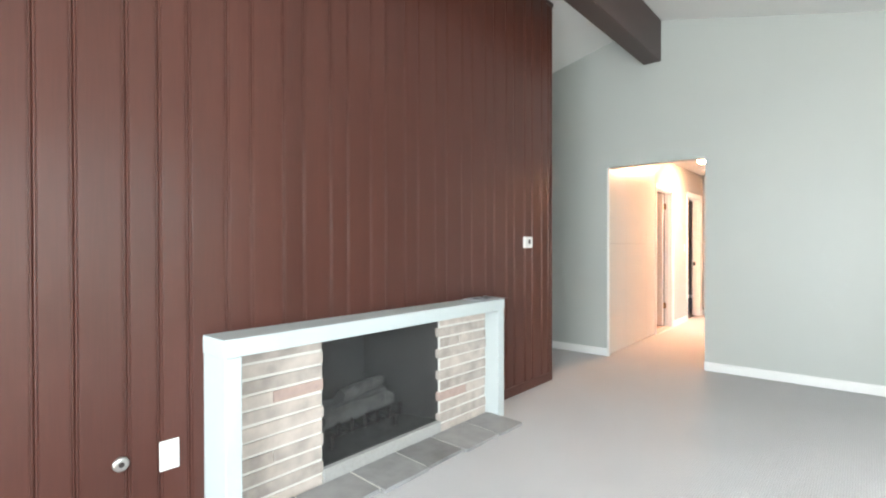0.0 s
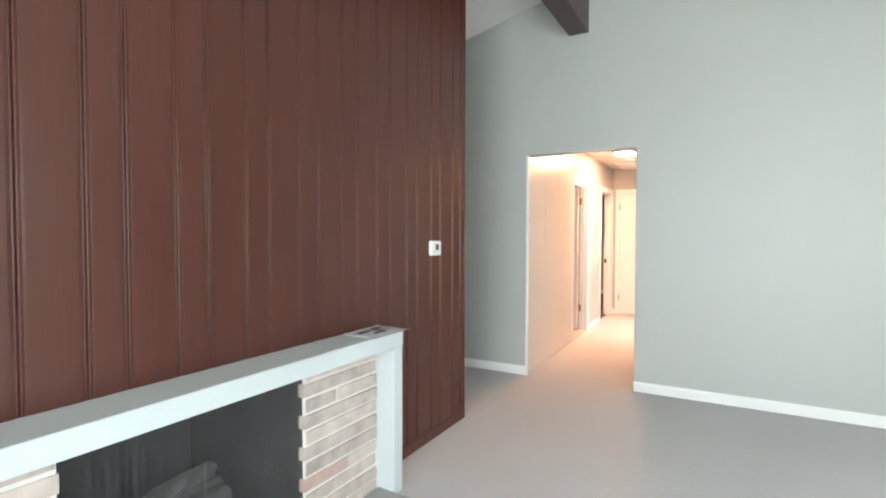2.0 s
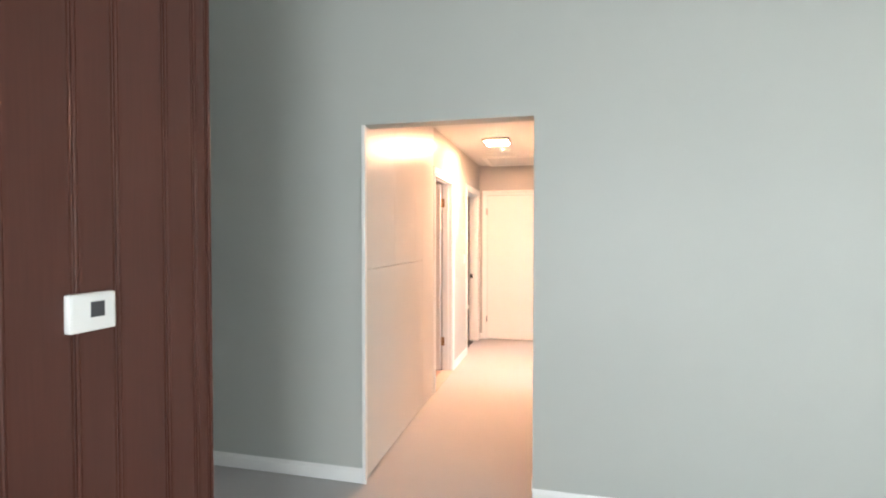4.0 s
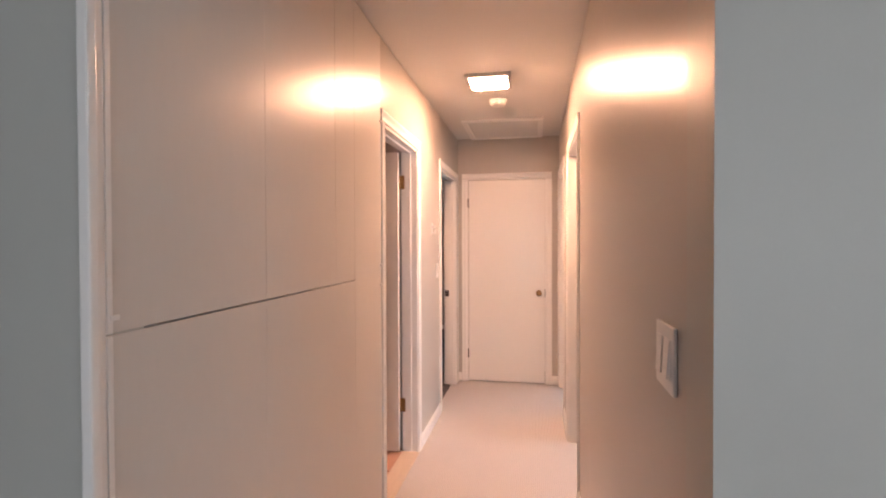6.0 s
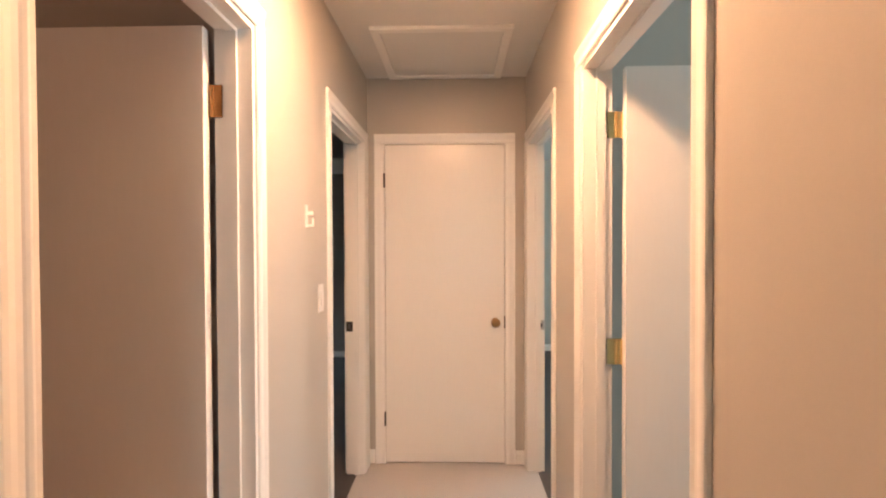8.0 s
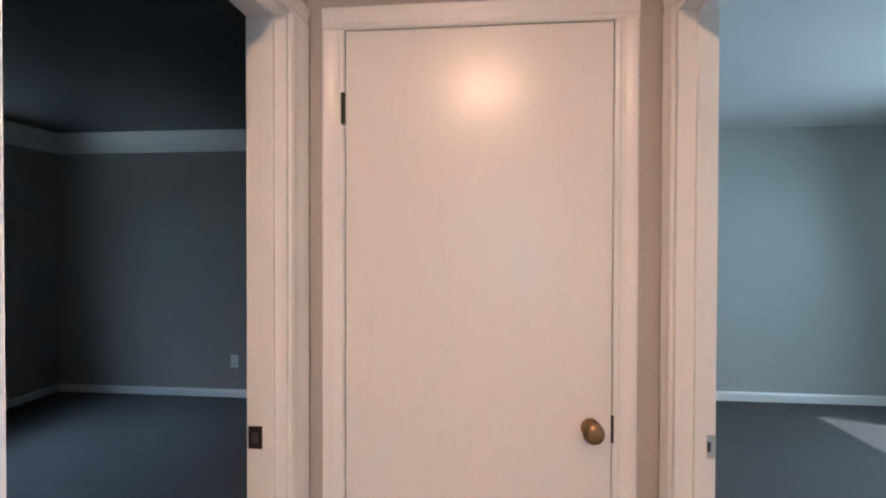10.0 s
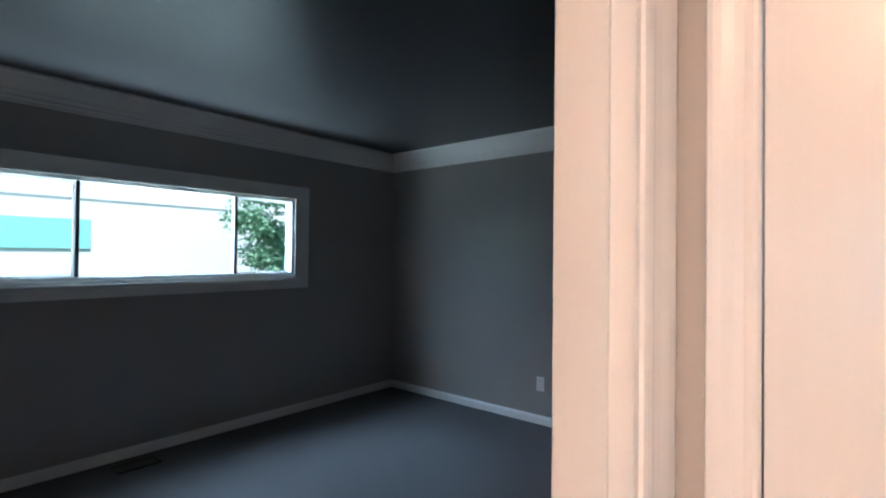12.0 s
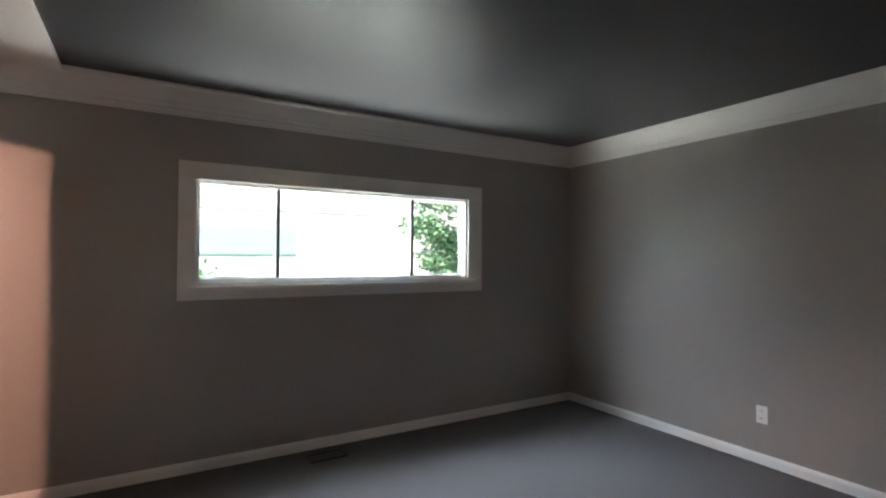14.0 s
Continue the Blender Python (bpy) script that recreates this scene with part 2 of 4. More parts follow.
def part(name, bm, mat, parent=None, label="", smooth=False):
    ob = new(name, mesh_of(name, bm, mat, smooth))
    ob.parent = parent
    if label:
        tagged(ob, label)
    return ob


def thing(name, at, label, category, group=""):
    ob = new(name)
    ob.empty_display_size = 0.1
    ob.location = at
    return tagged(ob, label, category, group)


def hold(parent, name, bm, mat, label="", smooth=False):
    """A part given in world metres, under a thing that stands elsewhere."""
    at = parent.matrix_basis.translation if parent.parent is None else Vector()
    ob = part(name, bm, mat, parent, label, smooth)
    ob.matrix_parent_inverse = Matrix.Translation(-at)
    return ob


def structure(name, bm, mat, label, category):
    return tagged(part(name, bm, mat), label, category, kind="structure")


# ---- large structure ----
H = 2.455            # hall ceiling
HEAD = 2.03          # door heads
W = 0.991            # hall's right wall
XL = -0.014          # hall's left wall, behind the closet front
END = 4.28           # hall end wall
RIDGE_X, RIDGE_Z, SLOPE = 0.485, 3.575, 0.25
LX0, LX1, LY0 = -3.0, 4.6, -8.0


def roof_z(x):
    return RIDGE_Z - SLOPE * abs(x - RIDGE_X)


def wall_run(axis, at0, at1, start, end, top, holes, base=0.0):
    """Boxes of a wall along an axis, with (from, to, sill, head) holes."""
    rows, s = [], start
    for a, b, sill, head in sorted(holes):
        rows.append((s, a, base, top))
        if sill > base:
            rows.append((a, b, base, sill))
        if head < top:
            rows.append((a, b, head, top))
        s = b
    rows.append((s, end, base, top))
    if axis == "Y":
        return boxes(*[(at0, at1, a, b, c, d) for a, b, c, d in rows if b > a])
    return boxes(*[(a, b, at0, at1, c, d) for a, b, c, d in rows if b > a])


# floors
structure("floor_living", boxes((LX0, LX1, LY0, 0.06, -0.1, 0.0)), M_CARPET, "light grey looped carpet in the living room", "carpet")
structure("floor_hall", boxes((-0.06, W + 0.06, 0.06, END + 0.1, -0.1, 0.0)), M_CARPET, "ribbed warm grey carpet along the hall", "carpet")
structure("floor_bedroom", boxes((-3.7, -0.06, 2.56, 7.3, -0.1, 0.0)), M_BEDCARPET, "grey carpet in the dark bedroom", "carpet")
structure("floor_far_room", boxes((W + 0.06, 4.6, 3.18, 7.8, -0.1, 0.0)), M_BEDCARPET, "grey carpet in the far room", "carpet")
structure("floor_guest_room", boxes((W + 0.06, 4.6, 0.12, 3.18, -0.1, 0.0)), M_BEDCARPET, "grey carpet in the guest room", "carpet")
floor_bath = structure("floor_bath", boxes((-3.7, -0.06, 0.9, 2.56, -0.1, -0.012)), M_MORTAR, "terracotta tiled bathroom floor", "floor")

# living room walls: the gable wall with the hall opening follows the roof
bm = bmesh.new()
def gable_piece(x0, x1, z0):
    pts = [(x0, z0), (x1, z0), (x1, roof_z(x1) + 0.02)]
    if x0 < RIDGE_X < x1:
        pts.append((RIDGE_X, RIDGE_Z + 0.02))
    pts.append((x0, roof_z(x0) + 0.02))
    a = [bm.verts.new((x, 0.0, z)) for x, z in pts]
    b = [bm.verts.new((x, 0.12, z)) for x, z in pts]
    k = len(pts)
    bm.faces.new(a); bm.faces.new(b[::-1])
    for i in range(k):
        bm.faces.new((a[i], b[i], b[(i + 1) % k], a[(i + 1) % k]))
GX0, GX1 = 0.016, W     # hall opening
gable_piece(LX0, GX0, 0.0)
gable_piece(GX0, GX1, 2.09)
gable_piece(GX1, LX1, 0.0)
bmesh.ops.recalc_face_normals(bm, faces=bm.faces[:])
structure("wall_gable", bm, M_WALL, "pale grey-green painted wall with the hall opening", "wall")

structure("wall_side", wall_run("Y", LX1, LX1 + 0.12, LY0, 0.0, 2.6, [(-6.7, -2.1, 0.4, 2.3)]), M_WALL, "grey wall with a wide living room window", "wall")
bm = wall_run("X", LY0 - 0.12, LY0, LX0, LX1, 3.6, [(0.7, 3.1, 0.2, 2.3)])
structure("wall_back", bm, M_WALL, "grey back wall with a wide window", "wall")
structure("wall_entry", boxes((LX0 - 0.12, LX0, LY0, 0.12, 0, 2.8)), M_WALL, "plain grey entry wall", "wall")

for nm, xa, xb in (("ceiling_west", LX0 - 0.12, RIDGE_X), ("ceiling_east", RIDGE_X, LX1 + 0.12)):
    bm = bmesh.new()
    za, zb = roof_z(xa), roof_z(xb)
    extrude([(xa, za), (xb, zb), (xb, zb + 0.1), (xa, za + 0.1)], "Y", LY0 - 0.12, 0.0, bm)
    structure(nm, bm, M_WHITE, "white sloping living room ceiling", "ceiling")

# hall
BATH, BED, GUEST, FAR = (1.775, 2.52), (3.35, 4.138), (2.058, 2.881), (3.397, 4.20)
HOLES_L = [(*BATH, 0, HEAD), (*BED, 0, HEAD)]
HOLES_R = [(*GUEST, 0, HEAD), (*FAR, 0, HEAD)]
structure("wall_hall_left", wall_run("Y", -0.12, XL, 0.12, END, H, HOLES_L), M_HALLWALL, "warm grey glossy hall wall with two doorways", "wall")
structure("wall_hall_right", wall_run("Y", W, W + 0.10, 0.12, END, H, HOLES_R), M_HALLWALL, "warm grey glossy hall wall with two doorways", "wall")
structure("wall_hall_end", wall_run("X", END, END + 0.12, -0.12, W + 0.10, H, [(0.09, 0.865, 0, HEAD)]), M_HALLWALL, "warm grey wall at the hall's end", "wall")
structure("closet_back", boxes((-0.1, W + 0.1, END + 0.5, END + 0.55, 0, H)), M_WHITE, "plain closet back wall", "wall")
structure("ceiling_hall", boxes((-0.12, W + 0.10, 0.12, END + 0.12, H, H + 0.08)), M_WHITE, "white hall ceiling", "ceiling")

# bedroom
BX, BY0, BY1, BH = -3.57, 2.62, 7.18, 2.43
structure("wall_window", wall_run("Y", BX - 0.14, BX, BY0 - 0.1, BY1 + 0.1, BH, [(3.90, 6.0, 1.19, 1.87)]), M_TAUPE, "dark taupe painted wall with a long high window", "wall")
structure("wall_bedroom_far", boxes((BX, -0.12, BY1, BY1 + 0.12, 0, BH)), M_TAUPE, "dark taupe glossy bedroom wall", "wall")
# the unseen opening is placed to shape that warm patch
structure("wall_bedroom_near", wall_run("X", BY0 - 0.06, BY0, BX, -0.12, BH, [(-3.32, -2.50, 0, HEAD)]), M_TAUPE, "dark taupe wall with an opening to the bathroom", "wall")
structure("wall_bedroom_inner", boxes((-0.12, 0.0, END + 0.12, BY1, 0, BH)), M_TAUPE, "dark taupe inner bedroom wall", "wall")
structure("wall_bedroom_lining", wall_run("Y", -0.125, -0.121, BY0, END + 0.12, BH, [(*BED, 0, HEAD)]), M_TAUPE, "dark taupe paint beside the doorway", "wall")
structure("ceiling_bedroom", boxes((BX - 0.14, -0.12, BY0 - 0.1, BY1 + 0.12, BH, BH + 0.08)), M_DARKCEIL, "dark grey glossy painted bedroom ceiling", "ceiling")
structure("ceiling_band", boxes((BX, -0.126, BY0, 3.225, BH - 0.03, BH - 0.001)), M_COVE, "white lowered band along the bedroom ceiling", "ceiling")

# bathroom, guest room and far room, seen through their doorways
structure("wall_bath", boxes((-3.7, -3.6, 0.9, 2.56, 0, H), (-3.6, -0.12, 0.9, 1.0, 0, H)), M_HALLWALL, "plain bathroom walls", "wall")
structure("wall_bath_lining", wall_run("X", BY0 - 0.067, BY0 - 0.062, -3.6, -0.12, H, [(-3.32, -2.50, 0, HEAD)]), M_HALLWALL, "warm grey bathroom wall paint", "wall")
structure("ceiling_bath", boxes((-3.7, -0.12, 0.9, 2.52, H, H + 0.08)), M_WHITE, "white bathroom ceiling", "ceiling")
structure("wall_guest", boxes((W + 0.10, 4.6, 0.12, 0.24, 0, H), (W + 0.10, 4.5, 3.12, 3.24, 0, H)), M_WALL, "grey guest room walls", "wall")
structure("wall_rooms_outer", wall_run("Y", 4.5, 4.62, 0.24, 7.8, H, [(1.3, 2.9, 0.9, 2.1), (4.9, 6.7, 0.9, 2.1)]), M_WALL, "grey outer wall with two windows", "wall")
structure("wall_far_room", boxes((W + 0.0, 4.6, 7.55, 7.67, 0, H), (W, W + 0.10, END + 0.12, 7.55, 0, H)), M_WALL, "grey-green far room walls", "wall")
structure("ceiling_rooms", boxes((W + 0.10, 4.62, 0.12, 7.67, H, H + 0.08)), M_WHITE, "white ceiling of the side rooms", "ceiling")


# baseboards
def baseboard(axis, face, side, a, b, mat=None, h=0.088):
    """Moulded board on a wall face; side is the way it stands out."""
    t = 0.014
    prof = [(face, 0.004), (face + side * t, 0.004), (face + side * t, h - 0.02), (face + side * t * 0.55, h - 0.006), (face + side * t * 0.4, h), (face, h)]
    structure("baseboard", extrude(prof, axis, a, b), mat or M_TRIM, "white painted baseboard", "baseboard")


baseboard("X", 0.0, -1, LX0, 0.011)
baseboard("X", 0.0, -1, GX1, LX1)
baseboard("Y", XL, 1, 2.573, 3.284)
baseboard("Y", W, -1, 0.13, 1.992)
baseboard("Y", W, -1, 2.947, 3.331)
baseboard("X", END, -1, XL, 0.028)
baseboard("X", END, -1, 0.925, W)
baseboard("Y", BX, 1, BY0, BY1, M_COVE, 0.075)
baseboard("X", BY1, -1, BX, -0.12, M_COVE, 0.075)
baseboard("X", 7.55, -1, W + 0.10, 4.5)

# crown moulding of the bedroom
def crown(axis, face, side, a, b):
    f, s = face, side
    prof = [(f, 2.25), (f + s * 0.012, 2.25), (f + s * 0.014, 2.272), (f + s * 0.022, 2.280), (f + s * 0.022, 2.296), (f + s * 0.034, 2.312),
            (f + s * 0.037, 2.326), (f + s * 0.070, 2.402), (f + s * 0.085, 2.414), (f + s * 0.085, 2.429), (f, 2.429)]
    structure("crown_moulding", extrude(prof, axis, a, b), M_COVE, "white stepped crown moulding", "moulding")


crown("Y", BX, 1, BY0, BY1)
crown("X", BY1, -1, BX, -0.126)

# ridge beam
beam = part("ridge_beam", boxes((0.405, 0.58, LY0, -0.002, 3.13, 3.60), bevel=0.006), M_BEAM)
tagged(beam, "dark brown painted wooden ridge beam under the ceiling", "beam", kind="structure")


# ---- doors and casings ----
def casing(name, axis, face, side, a, b, head, width=0.065, zlow=0.0, far=None):
    """Moulded casing on one face of a doorway: two legs and a head, each a part."""
    th = thing(name, (0, 0, 0), "white gloss moulded door casing", "door casing", "hall door casings")
    tagged(th, kind="structure")
    def prof(inner, out):
        d = 1 if out > inner else -1
        w = abs(out - inner)
        return [(inner, 0), (inner, 0.006), (inner + d * w * 0.06, 0.009), (inner + d * w * 0.14, 0.0105), (inner + d * w * 0.24, 0.009), (inner + d * w * 0.30, 0.0075), (inner + d * w * 0.48, 0.0085), (inner + d * w * 0.70, 0.0125), (inner + d * w * 0.86, 0.0135), (inner + d * w * 0.96, 0.012), (out, 0.008), (out, 0)]
    for inner, out in ((a, a - width), (b, b + (far or width))):
        p = [((face + side * t, u) if axis == "Y" else (u, face + side * t)) for u, t in prof(inner, out)]
        part("casing_leg", extrude(p, "Z", zlow, head), M_TRIM, th)
    p = [((face + side * t, u) if axis == "Y" else (face + side * t, u)) for u, t in prof(head, head + width)]
    part("casing_head", extrude(p, axis, a - width, b + (far or width)), M_TRIM, th)
    return th


def jamb(name, axis, lo, hi, a, b, head, stop):
    """Lining of a doorway through the wall from lo to hi, with a door stop."""
    t = 0.016
    th = thing(name, (0, 0, 0), "white painted door jamb lining", "door jamb", "door jambs")
    tagged(th, kind="structure")
    def b6(u0, u1, v0, v1, z0, z1):
        return (v0, v1, u0, u1, z0, z1) if axis == "Y" else (u0, u1, v0, v1, z0, z1)
    part("jamb_side", boxes(b6(a, a + t, lo, hi, 0, head)), M_TRIM, th)
    part("jamb_side", boxes(b6(b - t, b, lo, hi, 0, head)), M_TRIM, th)
    part("jamb_head", boxes(b6(a + t, b - t, lo, hi, head - t, head)), M_TRIM, th)
    s0, s1 = stop
    part("door_stop", boxes(b6(a + t, a + t + 0.01, s0, s1, 0, head - t), b6(b - t - 0.01, b - t, s0, s1, 0, head - t), b6(a + t + 0.01, b - t - 0.01, s0, s1, head - t - 0.01, head - t)), M_TRIM, th)
    return th


casing("casing_1", "Y", XL, 1, *BATH, HEAD, far=0.052)
casing("casing_2", "Y", XL, 1, *BED, HEAD, far=0.12)
casing("casing_3", "Y", W, -1, *GUEST, HEAD)
casing("casing_4", "Y", W, -1, *FAR, HEAD)
casing("casing_5", "X", END, -1, 0.097, 0.857, HEAD + 0.006, 0.066)
casing("casing_6", "Y", -0.125, -1, *BED, HEAD)
jamb("jamb_1", "Y", -0.12, XL, *BATH, HEAD, (-0.085, -0.055))
jamb("jamb_2", "Y", -0.12, XL, *BED, HEAD, (-0.075, -0.045))
jamb("jamb_3", "Y", W, W + 0.10, *GUEST, HEAD, (W + 0.045, W + 0.075))
jamb("jamb_4", "Y", W, W + 0.10, *FAR, HEAD, (W + 0.045, W + 0.075))


def hinge_bm(x, y, z, h=0.09, along="X"):
    """Two leaves and a barrel; the leaves lie along the given axis."""
    bm = lathe([(0.006, -h / 2), (0.006, h / 2)], (x, y, z), "Z", 12)
    if along == "X":
        box(bm, x - 0.030, x + 0.030, y - 0.0015, y + 0.0015, z - h / 2, z + h / 2)
    else:
        box(bm, x - 0.0015, x + 0.0015, y - 0.030, y + 0.030, z - h / 2, z + h / 2)
    return bm


def knob_bm(x, y, z, way):
    bm = lathe([(0.026, 0.0), (0.026, 0.004), (0.011, 0.008), (0.010, 0.026), (0.022, 0.034), (0.029, 0.046), (0.027, 0.056), (0.014, 0.062), (0.002, 0.063)], (0, 0, 0), "Y", 28)
    bmesh.ops.scale(bm, vec=(1, way, 1), verts=bm.verts[:])
    bmesh.ops.translate(bm, vec=(x, y, z), verts=bm.verts[:])
    bmesh.ops.recalc_face_normals(bm, faces=bm.faces[:])
    return bm


# closed closet door at the end
d = tagged(thing("door_end", (0.477, END, 0.01), "closed flush white door with a bronze knob", "door"), kind="structure")
hold(d, "door_leaf", boxes((0.100, 0.854, END - 0.008, END + 0.027, 0.012, HEAD), bevel=0.002), M_DOOR)
for z in (1.808, 0.29):
    hold(d, "hinge", boxes((0.090, 0.100, END - 0.022, END - 0.006, z - 0.045, z + 0.045), bevel=0.002), M_DARKMETAL, "dark bronze hinge")
hold(d, "knob", knob_bm(0.797, END - 0.008, 0.91, -1), M_BRASS, "worn bronze round knob", True)
hold(d, "latch_plate", boxes((0.852, 0.859, END - 0.012, END - 0.004, 0.87, 0.945)), M_DARKMETAL, "dark latch plate")

# open bathroom door, swung in square to the hall
d = tagged(thing("door_bath", (-0.12, 2.47, 0.01), "open white flush bathroom door in warm light", "door"), kind="structure")
hold(d, "door_leaf", boxes((-0.845, -0.135, 2.468, 2.503, 0.015, HEAD - 0.02), bevel=0.002), M_DOOR)
for z in (1.813, 0.32):
    hold(d, "hinge", hinge_bm(-0.128, 2.5005, z, 0.09), M_BRASS, "aged brass butt hinge")

# open guest room door
d = tagged(thing("door_guest", (W + 0.10, 2.87, 0.01), "open white guest room door with brass hinges", "door"), kind="structure")
hold(d, "door_leaf", boxes((W + 0.135, W + 0.91, 2.829, 2.864, 0.015, HEAD - 0.02), bevel=0.002), M_DOOR)
for z in (1.82, 1.037, 0.25):
    hold(d, "hinge", hinge_bm(W + 0.112, 2.862, z, 0.09), M_BRIGHTBRASS, "brass butt hinge")

# open bedroom door, swung wide against the near side
d = tagged(thing("door_bedroom", (-0.13, 3.36, 0.01), "open white bedroom door swung wide", "door"), kind="structure")
hold(d, "door_leaf", boxes((-0.195, -0.16, 2.64, 3.34, 0.015, HEAD - 0.02), bevel=0.002), M_DOOR)
# open far room door
d = tagged(thing("door_far_room", (W + 0.13, 3.50, 0.01), "open white far room door swung wide", "door"), kind="structure")
hold(d, "door_leaf", boxes((W + 0.14, W + 0.80, 3.352, 3.387, 0.015, HEAD - 0.02), bevel=0.002), M_DOOR)


def strike(name, x0, x1, y, z, label, mat):
    th = thing(name, (x0, y, z), label, "strike plate", "strike plates")
    hold(th, "plate", boxes((x0, x1, y - 0.003, y, z - 0.03, z + 0.03), bevel=0.001), mat)
    hold(th, "latch_hole", boxes((x0 + (x1 - x0) * 0.3, x1 - (x1 - x0) * 0.3, y - 0.0045, y - 0.0028, z - 0.013, z + 0.013)), M_GREYPLASTIC, "dark latch hole")


strike("strike_plate", -0.118, -0.080, 4.121, 0.905, "dark metal strike plate on the bedroom jamb", M_DARKMETAL)
strike("strike_plate", W + 0.060, W + 0.098, 4.183, 0.905, "bright metal strike plate on the far jamb", M_NICKEL)

# threshold and bathroom tiles
tagged(part("threshold", boxes((-0.12, -0.004, 1.792, 2.503, -0.01, 0.010), bevel=0.004), M_OAK), "pale wooden threshold at the bathroom door", "threshold", kind="structure")

# opening trim and closet panels on the hall's left
opening_trim = tagged(thing("opening_trim", (0.02, 0.0, 0), "white painted trim post of the hall opening", "trim"), kind="structure")
hold(opening_trim, "post", boxes((0.012, 0.034, -0.014, 0.006, 0.0, 2.088), (-0.010, 0.022, 0.006, 0.030, 0.0, 2.088), bevel=0.004), M_TRIM)
closet = thing("hall_closet_front", (0.0, 0.9, 0.0), "off-white flush closet panels with a dark gap", "closet")
SEAM = 1.250


def panel_x(y):
    """The closet front runs slightly out of square, from the opening to the casing."""
    return 0.018 - 0.0156 * (y - 0.03)


def leaning(bm):
    for v in bm.verts:
        if v.co.x > XL + 0.008:
            v.co.x += panel_x(v.co.y) - 0.018
    return bm


for nm, y0, y1, z0, z1 in (("upper_panel", 0.031, 0.575, SEAM + 0.0022, 2.449), ("upper_panel", 0.5765, 1.095, SEAM + 0.0022, 2.449), ("upper_panel", 1.096, 1.31, SEAM + 0.0015, 2.449),
                           ("lower_panel", 0.031, 0.575, 0.014, SEAM - 0.0022), ("lower_panel", 0.5752, 1.31, 0.014, SEAM - 0.0018), ("end_panel", 1.3103, 1.700, 0.014, 2.449)):
    hold(closet, nm, leaning(boxes((XL, 0.018, y0, y1, z0, z1), bevel=0.0012)), M_PANEL)
hold(closet, "edge_bead", boxes((0.018, 0.023, 0.031, 0.043, 0.014, SEAM - 0.002), (0.018, 0.023, 0.031, 0.043, SEAM + 0.002, 2.088), bevel=0.002), M_TRIM)
for y, z in ((0.045, 1.28), (0.045, 2.0), (1.685, 1.30), (1.685, 1.20), (1.685, 2.02)):
    x = panel_x(y)
    hold(closet, "catch", boxes((x, x + 0.008, y - 0.010, y + 0.010, z - 0.005, z + 0.005), bevel=0.002), M_TRIM)

# ---- hall fittings ----
LAMP = (0.470, 2.480)
lamp = thing("ceiling_lamp", (*LAMP, H), "lit square flush ceiling lamp with a nickel frame", "ceiling lamp")
x, y = LAMP
LW, LD, RIM = 0.143, 0.132, 0.026
hold(lamp, "frame", boxes((x - LW, x + LW, y - LD, y - LD + RIM, H - 0.026, H), (x - LW, x + LW, y + LD - RIM, y + LD, H - 0.026, H),
                          (x - LW, x - LW + RIM, y - LD + RIM, y + LD - RIM, H - 0.026, H), (x + LW - RIM, x + LW, y - LD + RIM, y + LD - RIM, H - 0.026, H), bevel=0.003), M_NICKEL, "brushed nickel square frame")
bm = boxes((x - LW + RIM + 0.002, x + LW - RIM - 0.002, y - LD + RIM + 0.002, y + LD - RIM - 0.002, H - 0.036, H - 0.004), bevel=0.012)
hold(lamp, "diffuser", bm, M_HALLLAMP, "glowing frosted glass diffuser")
hold(lamp, "finial", lathe([(0.011, 0), (0.011, 0.012), (0.004, 0.018)], (x + LW - 0.014, y - LD + 0.013, H - 0.044), "Z", 14), M_NICKEL)

smoke = thing("smoke_detector", (0.492, 2.966, H), "round white smoke detector on the hall ceiling", "smoke detector")
hold(smoke, "base", lathe([(0.065, 0), (0.065, -0.012), (0.060, -0.014)], (0.492, 2.966, H), "Z", 32), M_PLASTIC, "", True)
hold(smoke, "cover", lathe([(0.058, -0.013), (0.057, -0.032), (0.045, -0.042), (0.002, -0.045)], (0.492, 2.966, H), "Z", 32), M_PLASTIC, "", True)

hatch = tagged(thing("attic_hatch", (0.48, 3.89, H), "white attic hatch panel in a moulded frame", "hatch"), kind="structure")
hx0, hx1, hy0, hy1 = 0.135, 0.83, 3.517, 4.255
hold(hatch, "frame", boxes((hx0, hx1, hy0, hy0 + 0.045, H - 0.018, H), (hx0, hx1, hy1 - 0.045, hy1, H - 0.018, H), (hx0, hx0 + 0.045, hy0 + 0.045, hy1 - 0.045, H - 0.018, H), (hx1 - 0.045, hx1, hy0 + 0.045, hy1 - 0.045, H - 0.018, H), bevel=0.004), M_TRIM)
hold(hatch, "panel", boxes((hx0 + 0.045, hx1 - 0.045, hy0 + 0.045, hy1 - 0.045, H - 0.006, H)), M_WHITE)

hook = thing("key_hook", (XL, 2.985, 1.5), "small white wall hook on the hall wall", "hook")
hold(hook, "back_plate", boxes((XL, XL + 0.005, 2.973, 2.997, 1.475, 1.56), bevel=0.002), M_PLASTIC)
hold(hook, "prong", boxes((XL + 0.005, XL + 0.030, 2.980, 2.990, 1.478, 1.486), (XL + 0.024, XL + 0.030, 2.980, 2.990, 1.486, 1.51), (XL + 0.005, XL + 0.028, 2.979, 2.991, 1.522, 1.536), bevel=0.002), M_PLASTIC)

